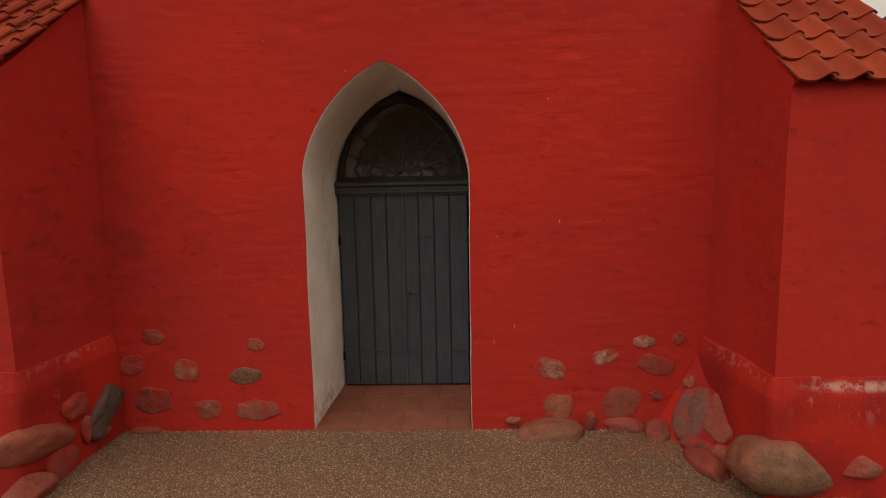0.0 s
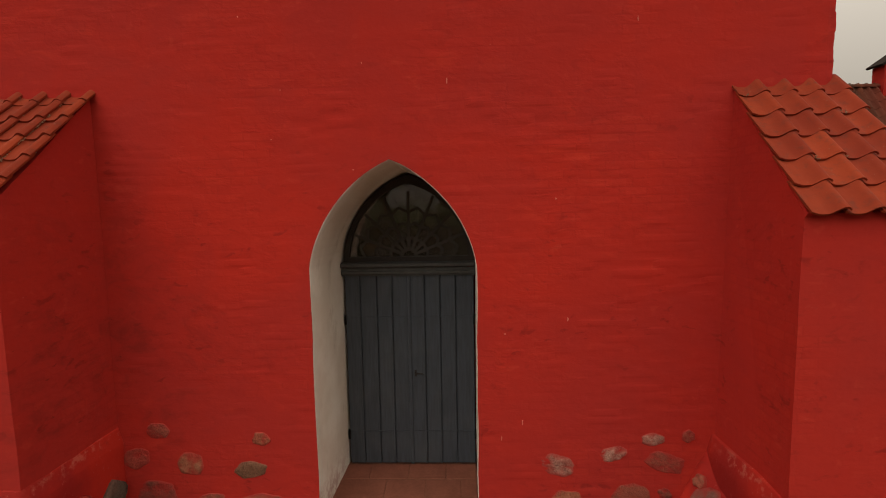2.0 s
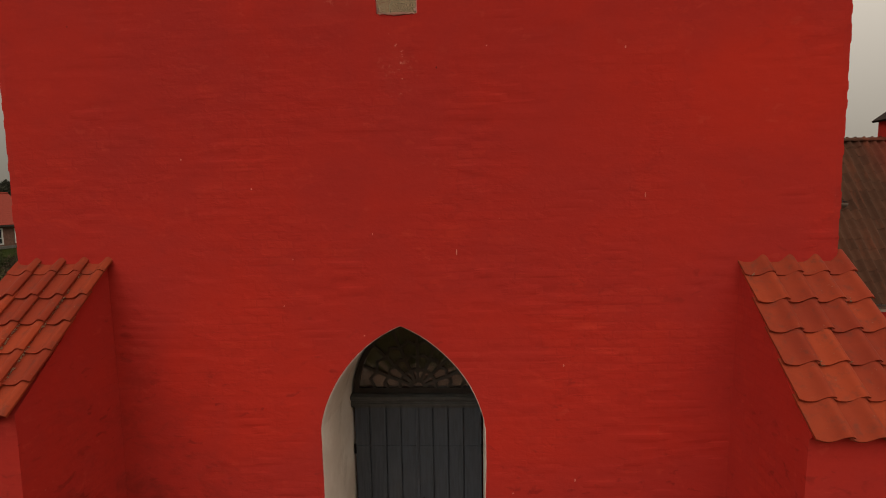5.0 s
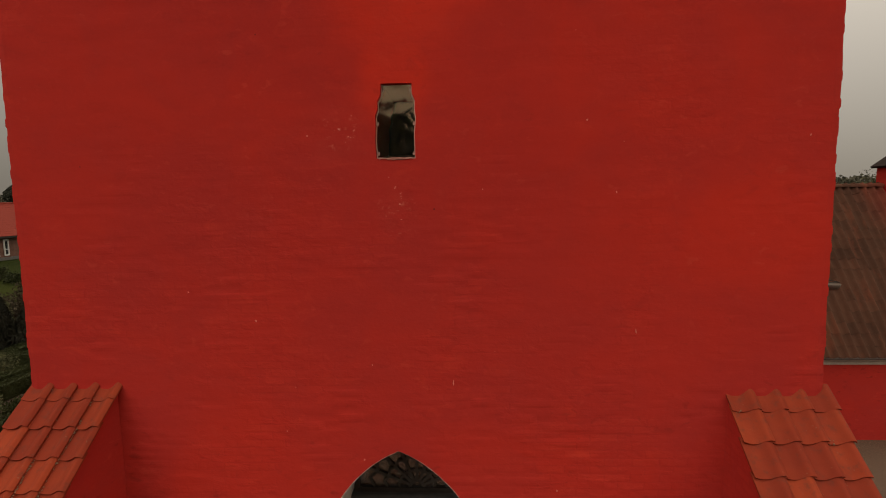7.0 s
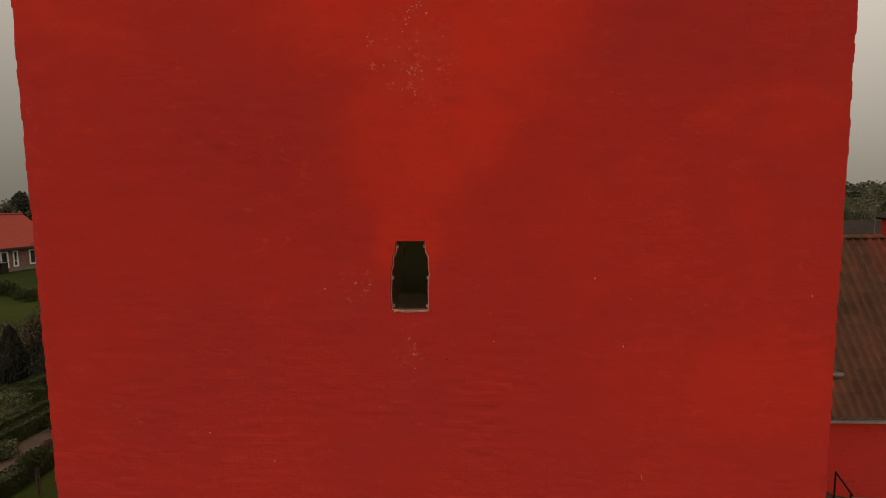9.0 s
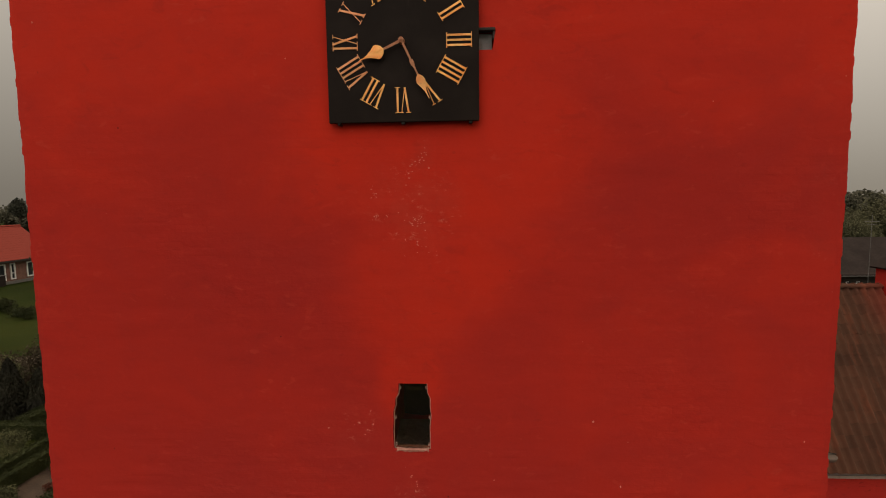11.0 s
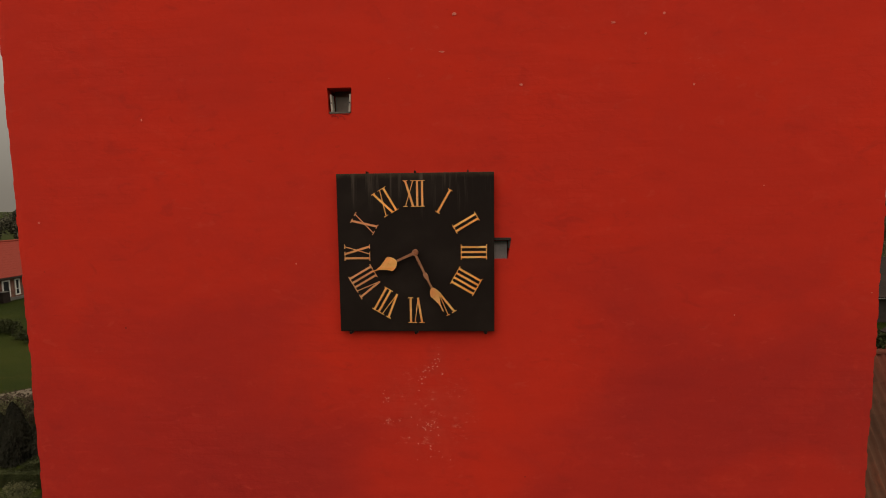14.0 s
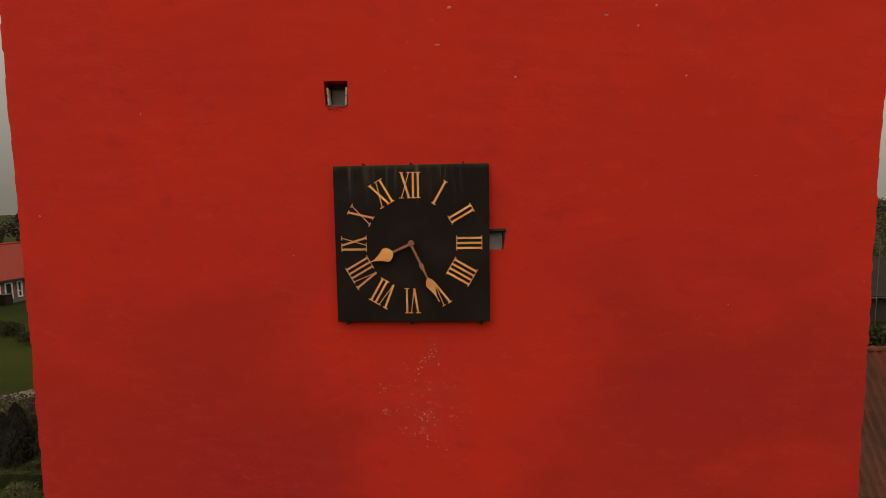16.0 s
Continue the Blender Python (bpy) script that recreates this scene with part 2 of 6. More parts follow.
def plinth_red():
    """The same wash, scraped and salty near the ground."""
    k = Nodes("red_limewash_worn")
    col = k.mix(k.span(k.noise(1.6, 5), 0.35, 0.65), (0.31, 0.0205, 0.017), (0.47, 0.028, 0.0165))
    col = k.mix(k.span(k.noise(5.5, 6, 0.7), 0.58, 0.74, 0.0, 0.7), col, (0.23, 0.03, 0.022))
    col = k.mix(k.span(k.noise(7.0, 6, 0.7, k.scaled(1, 1, 0.6)), 0.62, 0.70, 0.0, 0.55), col, (0.55, 0.16, 0.11))
    ledge = k.math("MULTIPLY", k.blob((3.10, -1.17, 0.905), (0.55, 0.5, 0.060)), k.span(k.noise(9, 5, 0.7), 0.38, 0.54))
    drip = k.math("MULTIPLY", k.blob((3.0, -1.19, 0.86), (0.60, 0.5, 0.34)), k.span(k.noise(8, 5, 0.7, k.scaled(1.8, 1, 0.30)), 0.56, 0.64))
    col = k.mix(k.math("MULTIPLY", k.math("MAXIMUM", ledge, k.math("MULTIPLY", drip, 0.5)), 0.68), col, (0.60, 0.40, 0.32))
    scrape = k.math("MULTIPLY", k.math("MAXIMUM", k.blob((2.47, -0.6, 0.93), (0.12, 0.75, 0.09)), k.blob((-3.47, -0.6, 1.02), (0.12, 0.75, 0.09))), k.span(k.noise(13, 5, 0.7), 0.48, 0.62, 0.0, 0.32))
    col = k.mix(scrape, col, (0.62, 0.24, 0.17))
    grit = k.math("MULTIPLY", k.span(k.noise(26, 4, 0.7), 0.62, 0.70), 0.5)
    col = k.mix(grit, col, (0.46, 0.13, 0.10))
    nrm = k.bump(k.noise(7, 5), 0.5, 0.02)
    return k.done(col, 0.85, 0, k.bump(k.noise(40, 5), 0.4, 0.005, nrm), 0.1)


def stone_mat(name, dark, light, paint, lap=0.85):
    """Fieldstone; paint: how much of the red wash still clings to it, most of all round the rim."""
    k = Nodes(name)
    col = k.mix(k.span(k.noise(7, 6, 0.68, None, 0.8), 0.32, 0.66), dark, light)
    col = k.mix(k.span(k.noise(3.2, 5, 0.65, None, 1.2), 0.52, 0.64, 0.0, 0.5), col, (light[0] * 1.35, light[1] * 1.45, light[2] * 1.45))
    col = k.mix(k.span(k.noise(5.5, 6, 0.7, None, 0.4), 0.56, 0.68, 0.0, 0.6), col, (dark[0] * 0.55, dark[1] * 0.55, dark[2] * 0.55))
    col = k.mix(k.span(k.cells(38), 0.1, 0.5, 0.25, 0.0), col, (0.07, 0.045, 0.035))
    col = k.mix(k.math("MULTIPLY", k.math("SUBTRACT", k.rnd, 0.5), 0.35), col, light)
    grit = k.span(k.noise(60, 4, 0.75), 0.40, 0.66, 0.0, 0.35)
    col = k.mix(grit, col, (light[0] * 1.5, light[1] * 1.5, light[2] * 1.5))
    coord = k.n.new("ShaderNodeTexCoord").outputs["Object"]
    depth = k.n.new("ShaderNodeSeparateXYZ")
    k.l.new(coord, depth.inputs[0])
    patch = k.noise(7.0, 5, 0.65, None, 0.6)
    edge = k.math("ADD", depth.outputs[1], k.math("MULTIPLY", k.math("SUBTRACT", patch, 0.5), 1.6))
    cling = k.span(edge, -1.15 - 0.5 * paint, -0.25 - 0.4 * paint, 0.0, lap)
    film = k.span(k.noise(2.6, 4, 0.6), 0.35, 0.65, 0.03, 0.30 * lap + 0.3 * paint)
    col = k.mix(k.math("MAXIMUM", cling, film), col, (0.36, 0.030, 0.023))
    nrm = k.bump(k.noise(12, 6, 0.65), 0.8, 0.025)
    return k.done(col, 0.85, 0, k.bump(k.noise(70, 4), 0.5, 0.004, nrm), 0.15)


def tile_mat(name, dark, light, moss, grime):
    k = Nodes(name)
    col = k.mix(k.span(k.math("ADD", k.math("MULTIPLY", k.rnd, 0.45), k.math("MULTIPLY", k.noise(4, 4), 0.7)), 0.2, 1.0), dark, light)
    col = k.mix(k.span(k.noise(11, 6, 0.7), 0.5, 0.72, 0.0, grime), col, (0.09, 0.04, 0.028))
    col = k.mix(k.span(k.noise(30, 5, 0.7), 0.64, 0.72, 0.0, moss), col, (0.22, 0.19, 0.13))
    return k.done(col, 0.8, 0, k.bump(k.noise(45, 5, 0.6), 0.35, 0.004), 0.08)


def old_tile():
    """Weathered brown pantiles with rusty streaks, redder where the turret's wash has run down."""
    k = Nodes("old_pantile")
    col = k.mix(k.span(k.math("ADD", k.math("MULTIPLY", k.rnd, 0.25), k.noise(0.9, 5, 0.65)), 0.35, 0.9), (0.058, 0.029, 0.0185), (0.098, 0.045, 0.027))
    rust = k.span(k.noise(1.6, 5, 0.65, k.scaled(2.2, 0.6, 0.6)), 0.50, 0.70, 0.0, 0.75)
    col = k.mix(rust, col, (0.145, 0.050, 0.027))
    red = k.math("MULTIPLY", k.blob((13.1, 9.9, 6.0), (1.9, 2.2, 1.9)), 0.75)
    col = k.mix(red, col, (0.20, 0.032, 0.020))
    col = k.mix(k.span(k.noise(24, 5, 0.7), 0.64, 0.74, 0.0, 0.35), col, (0.20, 0.15, 0.10))
    return k.done(col, 0.85, 0, k.bump(k.noise(30, 5, 0.6), 0.4, 0.005), 0.06)


def gravel_mat():
    k = Nodes("gravel")
    c1 = k.cells(95, out="Color")
    sep = k.n.new("ShaderNodeSeparateColor")
    k.l.new(c1, sep.inputs[0])
    col = k.mix(k.span(sep.outputs[0], 0.0, 1.0), (0.108, 0.056, 0.032), (0.33, 0.196, 0.114))
    col = k.mix(k.span(sep.outputs[1], 0.78, 0.95, 0.0, 0.35), col, (0.62, 0.48, 0.34))
    col = k.mix(k.span(k.cells(95), 0.28, 0.62, 0.0, 0.75), col, (0.085, 0.050, 0.031))
    col = k.mix(k.span(k.noise(0.9, 5, 0.6), 0.4, 0.66, 0.0, 0.55), col, (0.15, 0.077, 0.045))
    col = k.mix(k.math("MULTIPLY", k.blob((10.0, 4.0, 0), (9.0, 9.0, 3.0)), 0.75), col, (0.085, 0.058, 0.038))
    run = k.math("MAXIMUM", k.blob((-2.0, -0.12, 0), (0.55, 0.30, 0.4)), k.blob((1.9, -0.3, 0), (0.7, 0.4, 0.4)))
    col = k.mix(k.math("MULTIPLY", run, k.span(k.noise(5, 4), 0.35, 0.6, 0.1, 0.6)), col, (0.26, 0.075, 0.045))
    nrm = k.bump(k.cells(95), -1.0, 0.015)
    return k.done(col, 0.85, 0, nrm, 0.3)


def leaf_mat(name, dark, light):
    k = Nodes(name)
    col = k.mix(k.span(k.noise(1.1, 3), 0.35, 0.65), dark, light)
    isl = k.n.new("ShaderNodeNewGeometry").outputs["Random Per Island"]
    col = k.mix(k.span(isl, 0.0, 1.0, 0.0, 0.6), col, light)
    return k.done(col, 0.75, 0, None, 0.1)


def lawn_mat():
    k = Nodes("lawn")
    col = k.mix(k.span(k.noise(0.12, 5, 0.6), 0.35, 0.65), (0.0150, 0.0215, 0.0026), (0.0265, 0.0320, 0.0042))
    col = k.mix(k.span(k.noise(0.7, 5, 0.65), 0.5, 0.7, 0.0, 0.5), col, (0.0370, 0.0340, 0.0066))
    col = k.mix(k.span(k.noise(18, 4, 0.7), 0.4, 0.7, 0.0, 0.45), col, (0.0162, 0.0217, 0.0055))
    return k.done(col, 0.9, 0, k.bump(k.noise(25, 5), 0.8, 0.05), 0.04)


def glass_mat(name, wavy, tint, ior=1.5, sheen=(1.0, 1.0, 1.0), dust=0.0):
    """Old window glass: clear, slightly uneven, mirror-like at a slant."""
    k = Nodes(name)
    nrm = k.bump(k.noise(5.0, 0.6, 0.4, None, 1.5), wavy, 0.02) if wavy else None
    k.bsdf.inputs["Transmission Weight"].default_value = 1.0 - dust
    k.bsdf.inputs["IOR"].default_value = ior
    k.bsdf.inputs["Specular Tint"].default_value = rgb(sheen)
    return k.done(tint, 0.0, 0, nrm)


def gold_mat():
    """Hand-laid leaf gold over uneven boards: it glitters where it tilts to the sky, with dark worn spots."""
    k = Nodes("gilding")
    col = k.mix(k.span(k.noise(9, 4), 0.35, 0.65), (1.0, 0.37, 0.080), (1.0, 0.52, 0.145))
    # uneven glints imitated in the colour: a random duller copper tint per piece
    col = k.mix(k.span(k.rnd, 0.25, 1.0, 0.0, 0.75), col, (0.64, 0.27, 0.155))
    worn = k.span(k.noise(48, 5, 0.7), 0.60, 0.70, 0.0, 0.65)
    col = k.mix(worn, col, (0.16, 0.06, 0.03))
    nrm = k.bump(k.noise(5, 2, 0.5), 0.6, 0.05)
    nrm = k.bump(k.noise(26, 3, 0.6), 0.5, 0.006, nrm)
    return k.done(col, k.span(k.noise(20, 3), 0.3, 0.7, 0.42, 0.58), k.math("MULTIPLY", k.math("SUBTRACT", 1.0, worn), 0.30), nrm)


def clock_black():
    """Black paint gone brown and chalky along the upper edge, with rain streaks."""
    k = Nodes("clock_panel_black")
    sep = k.n.new("ShaderNodeSeparateXYZ")
    k.l.new(k.pos, sep.inputs[0])
    col = k.mix(k.span(k.noise(3, 4), 0.4, 0.7), (0.0145, 0.0098, 0.0078), (0.0205, 0.0145, 0.0115))
    streak = k.span(k.noise(9, 5, 0.6, k.scaled(2.6, 1, 0.14)), 0.52, 0.75)
    high = k.span(k.math("ADD", sep.outputs[2], k.math("MULTIPLY", k.noise(4, 4), 0.25)), 10.95, 11.42)
    col = k.mix(k.math("MULTIPLY", k.math("MULTIPLY", streak, high), 0.45), col, (0.15, 0.115, 0.09))
    edge = k.span(k.math("ADD", sep.outputs[2], k.math("MULTIPLY", k.noise(12, 4, 0.7), 0.08)), 11.27, 11.33, 0.0, 0.55)
    col = k.mix(edge, col, (0.075, 0.055, 0.032))
    col = k.mix(k.span(k.noise(45, 5, 0.7), 0.68, 0.75, 0.0, 0.25), col, (0.12, 0.10, 0.085))
    return k.done(col, 0.6, 0, k.bump(k.noise(30, 4), 0.2, 0.003), 0.07)


def door_paint():
    k = Nodes("slate_blue_door_paint")
    grain = k.noise(6, 6, 0.65, k.scaled(6, 6, 0.5))
    col = k.mix(k.span(grain, 0.3, 0.7), (0.040, 0.047, 0.057), (0.060, 0.071, 0.087))
    col = k.mix(k.span(k.noise(2.5, 4), 0.45, 0.7, 0.0, 0.4), col, (0.080, 0.086, 0.092))
    return k.done(col, 0.55, 0, k.bump(grain, 0.35, 0.004), 0.35)


def plaster_white():
    k = Nodes("white_limewash")
    col = k.mix(k.span(k.noise(1.4, 4), 0.35, 0.65), (0.70, 0.61, 0.52), (0.82, 0.75, 0.67))
    stain = k.span(k.noise(4, 6, 0.7, k.scaled(1, 1, 0.5)), 0.56, 0.72, 0.0, 0.45)
    col = k.mix(stain, col, (0.50, 0.42, 0.34))
    low = k.math("MULTIPLY", k.blob((-1.42, 0.3, 0.1), (0.4, 1.2, 0.42)), k.span(k.noise(9, 5, 0.7), 0.42, 0.6))
    col = k.mix(k.math("MULTIPLY", low, 0.6), col, (0.42, 0.20, 0.15))
    return k.done(col, 0.9, 0, k.bump(k.noise(9, 6, 0.6), 0.4, 0.01), 0.2)


RED, WORN = limewash_red(), plinth_red()
WHITE = plaster_white()
STONES = [
    stone_mat("stone_rose", (0.19, 0.064, 0.041), (0.27, 0.102, 0.064), 0.30, 0.85),
    stone_mat("stone_painted", (0.22, 0.052, 0.036), (0.28, 0.072, 0.049), 0.55, 0.85),
    stone_mat("stone_brown", (0.22, 0.080, 0.045), (0.31, 0.130, 0.072), 0.28),
    stone_mat("stone_grey_green", (0.055, 0.044, 0.034), (0.105, 0.085, 0.064), 0.0, 0.1),
    stone_mat("stone_dark", (0.13, 0.040, 0.030), (0.19, 0.062, 0.045), 0.45),
    stone_mat("stone_moss", (0.110, 0.062, 0.036), (0.190, 0.105, 0.062), 0.0, 0.25),
    stone_mat("stone_scraped", (0.20, 0.085, 0.062), (0.44, 0.26, 0.20), 0.75),
    stone_mat("stone_mauve", (0.115, 0.055, 0.043), (0.190, 0.098, 0.076), 0.15, 0.7),
]
ROCKS = {
    0: stone_mat("rock_rose", (0.19, 0.066, 0.044), (0.26, 0.100, 0.066), 0.1, 0.25),
    1: stone_mat("rock_painted", (0.19, 0.062, 0.046), (0.26, 0.092, 0.068), 0.3, 0.45),
    4: stone_mat("rock_dark", (0.13, 0.046, 0.033), (0.19, 0.074, 0.052), 0.2, 0.4),
}
TILE = tile_mat("clay_pantile", (0.210, 0.029, 0.0140), (0.320, 0.050, 0.0185), 0.35, 0.50)
TILE_OLD = old_tile()
MORTAR = simple("lime_mortar", (0.16, 0.088, 0.050), (0.30, 0.185, 0.115), 20, 0.95, 0, 0.6, 0.01)
JOINT = simple("dirty_floor_joint", (0.15, 0.055, 0.033), (0.22, 0.090, 0.055), 20, 0.95, 0, 0.5, 0.008)
GRAVEL = gravel_mat()
SOIL = simple("garden_soil", (0.040, 0.026, 0.017), (0.078, 0.050, 0.033), 2.0, 0.95, 0, 0.6, 0.03)
PATH_SAND = simple("path_gravel", (0.085, 0.066, 0.045), (0.125, 0.098, 0.070), 1.2, 0.95, 0, 0.5, 0.02)
LAWN = lawn_mat()
DOOR = door_paint()
TRIM = simple("grey_painted_wood", (0.050, 0.050, 0.048), (0.085, 0.083, 0.078), 8, 0.5, 0, 0.3, 0.003)
DARK_TRIM = simple("dark_painted_wood", (0.026, 0.020, 0.017), (0.044, 0.035, 0.029), 8, 0.55, 0, 0.3, 0.003)
IRON = simple("black_iron", (0.012, 0.011, 0.010), (0.03, 0.026, 0.023), 20, 0.5, 0.6, 0.3, 0.002)
FLOORTILE = simple("clay_floor_tile", (0.165, 0.055, 0.034), (0.235, 0.082, 0.051), 5, 0.75, 0, 0.4, 0.004, 0.3)
GLASS = glass_mat("old_leaded_glass", 0.07, (0.75, 0.63, 0.54), 1.75, dust=0.07)
ACRYLIC = glass_mat("uneven_clear_sheet", 0.09, (0.82, 0.80, 0.80), 2.1, (1.0, 0.70, 0.42), dust=0.004)
EDGE = simple("cut_pane_edge", (0.42, 0.22, 0.17), (0.6, 0.36, 0.29), 20, 0.5, 0, 0.1, 0.001)
# near-black colour for the unlit rooms behind panes, and for the barn wall
NEAR_BLACK = simple("unlit_room_and_dark_wall", (0.028, 0.022, 0.018), (0.045, 0.036, 0.030), 3, 0.95)
GREYPANE = simple("grey_weathered_shutter", (0.19, 0.185, 0.18), (0.27, 0.26, 0.25), 12, 0.6, 0, 0.2, 0.002)
HATCH_BOARD = simple("brown_grey_board", (0.10, 0.078, 0.064), (0.15, 0.12, 0.10), 12, 0.7, 0, 0.3, 0.002)
SHADED_TOP = simple("shaded_recess_top", (0.090, 0.048, 0.036), (0.140, 0.075, 0.055), 14, 0.85)
PALEWOOD = simple("bare_pale_wood", (0.36, 0.31, 0.26), (0.55, 0.48, 0.41), 25, 0.8, 0, 0.3, 0.002)
CHIP = simple("bare_plaster_chip", (0.52, 0.115, 0.080), (0.68, 0.235, 0.175), 25, 0.9, 0, 0.1, 0.001, 0, 0.05)
SALT = simple("lime_salt_stain", (0.34, 0.12, 0.085), (0.48, 0.25, 0.19), 14, 0.9, 0, 0.4, 0.004)
MUNTIN = simple("dull_brown_glazing_bar", (0.048, 0.040, 0.034), (0.072, 0.061, 0.052), 8, 0.7)
GOLD, BLACK = gold_mat(), clock_black()
COPPER = simple("tarnished_copper", (0.30, 0.115, 0.060), (0.52, 0.235, 0.125), 18, 0.5, 0.35, 0.3, 0.002)
CORNICE = simple("white_cornice_paint", (0.34, 0.29, 0.24), (0.46, 0.40, 0.34), 4, 0.85, 0, 0.3, 0.005)
ZINC = simple("zinc_gutter", (0.13, 0.12, 0.11), (0.22, 0.205, 0.19), 6, 0.5, 0.5, 0.2, 0.002)
BARK = simple("bark", (0.04, 0.03, 0.022), (0.10, 0.075, 0.055), 14, 0.95, 0, 0.9, 0.02)
HEDGE = leaf_mat("box_hedge_leaf", (0.0130, 0.0160, 0.0052), (0.0360, 0.0400, 0.0130))
CONIFER = leaf_mat("dark_conifer_needles", (0.0110, 0.0105, 0.0070), (0.0230, 0.0215, 0.0130))
SHRUB = leaf_mat("pale_shrub_leaf", (0.0180, 0.0200, 0.0080), (0.1500, 0.1480, 0.0700))
BRONZE = leaf_mat("bronze_shrub_leaf", (0.0358, 0.0234, 0.0156), (0.0650, 0.0488, 0.0292))
RUSSET = leaf_mat("russet_plant_leaf", (0.050, 0.016, 0.010), (0.110, 0.036, 0.020))
TREE = leaf_mat("spring_tree_leaf", (0.0196, 0.0266, 0.0098), (0.0595, 0.0735, 0.0266))
# distance haze is put into the leaf colours of these far trees
HAZE_TREE = leaf_mat("haze_toned_leaf", (0.060, 0.056, 0.038), (0.098, 0.091, 0.062))
GREEN_FAR = leaf_mat("haze_toned_green_leaf", (0.058, 0.056, 0.030), (0.115, 0.108, 0.058))
HAZE_DARK = leaf_mat("haze_toned_pine_needles", (0.030, 0.030, 0.022), (0.060, 0.060, 0.043))
HOUSE_BRICK = simple("brown_house_brick", (0.13, 0.065, 0.048), (0.22, 0.115, 0.085), 3, 0.9, 0, 0.4, 0.01)
HOUSE_ROOF = tile_mat("red_house_tile", (0.185, 0.030, 0.020), (0.235, 0.041, 0.027), 0.1, 0.2)
SLATE = simple("black_roof_sheet", (0.022, 0.0165, 0.0145), (0.036, 0.027, 0.0235), 0.8, 0.95, 0, 0.3, 0.01, 0, 0.03)
UPVC = simple("white_window_frame", (0.62, 0.60, 0.57), (0.74, 0.72, 0.69), 5, 0.5, 0, 0.05, 0.001)
HOUSE_GLASS = simple("dark_house_glass", (0.02, 0.022, 0.024), (0.04, 0.042, 0.045), 1, 0.08, 0, 0.02, 0.001)
LAMP_WHITE = simple("white_enamel", (0.095, 0.072, 0.056), (0.125, 0.095, 0.074), 8, 0.9, 0, 0.05, 0.001)


# ---- shape helpers ----
def box(bm, x0, x1, y0, y1, z0, z1, bevel=0.0):
    m = Matrix.Translation(((x0 + x1) / 2, (y0 + y1) / 2, (z0 + z1) / 2)) @ Matrix.Diagonal((x1 - x0, y1 - y0, z1 - z0, 1))
    r = bmesh.ops.create_cube(bm, size=1.0, matrix=m)
    if bevel:
        edges = list({e for v in r["verts"] for e in v.link_edges})
        bmesh.ops.bevel(bm, geom=edges, offset=bevel, segments=2, affect="EDGES", profile=0.6)
    return bm


def rod(bm, a, b, r0, r1=None, sides=8):
    """A tapered bar from a to b."""
    a, b = Vector(a), Vector(b)
    d = b - a
    m = Matrix.Translation((a + b) / 2) @ d.to_track_quat("Z", "Y").to_matrix().to_4x4()
    bmesh.ops.create_cone(bm, cap_ends=True, segments=sides, radius1=r0, radius2=r0 if r1 is None else r1, depth=d.length, matrix=m)
    return bm


def prism(bm, outline, y0, y1):
    """A solid from an outline of (x, z), between two depths."""
    f = [bm.verts.new((x, y0, z)) for x, z in outline]
    b = [bm.verts.new((x, y1, z)) for x, z in outline]
    bm.faces.new(f)
    bm.faces.new(b[::-1])
    n = len(f)
    for i in range(n):
        bm.faces.new((f[i], b[i], b[(i + 1) % n], f[(i + 1) % n]))
    bmesh.ops.recalc_face_normals(bm, faces=bm.faces[:])
    return bm


def mesh_of(bm, material, smooth=False):
    me = bpy.data.meshes.new("mesh")
    bm.to_mesh(me)
    bm.free()
    me.materials.append(material)
    if smooth:
        me.polygons.foreach_set("use_smooth", [True] * len(me.polygons))
    return me


def part(name, bm, material, parent, label="", smooth=False):
    """One mesh object under a thing or a part."""
    ob = new(name, mesh_of(bm, material, smooth) if isinstance(bm, bmesh.types.BMesh) else bm)
    ob.parent = parent
    if label:
        ob["label"] = label
    return ob


def thing(name, label, category, group="", kind=""):
    return tagged(new(name), label, category, group, kind)


def solo(name, bm, material, label, category, group="", kind="", smooth=False):
    return tagged(new(name, mesh_of(bm, material, smooth)), label, category, group, kind)


def bar(bm, p, q, w, y0, y1):
    """A straight flat bar in the x-z plane from p to q."""
    p, q = Vector(p), Vector(q)
    s = (q - p).normalized()
    n = Vector((-s.y, s.x)) * w / 2
    return prism(bm, [tuple(p + n), tuple(q + n), tuple(q - n), tuple(p - n)], y0, y1)


def arch(xl, xr, zb, zs, za, n=14, flat=0.09):
    """A pointed arch: outline of (x, z) from the foot of one jamb over the apex to the other foot."""
    w, h, mid = (xr - xl) / 2, za - zs, (xl + xr) / 2
    r = (w * w + h * h) / (2 * w)
    top = math.acos(max(-1.0, min(1.0, (r - w) / r)))
    left = [(xl + r - r * math.cos(top * i / n), zs + r * math.sin(top * i / n)) for i in range(n + 1)]
    chord = [(xl + w * (z - zs) / h, zs + h * (x - xl) / w) for x, z in left]
    left = [(x + (cx - x) * flat / 2, z + (cz - z) * flat / 2) for (x, z), (cx, cz) in zip(left, chord)]
    right = [(2 * mid - x, z) for x, z in left[:-1]][::-1]
    return [(xl, zb)] + left + right + [(xr, zb)]


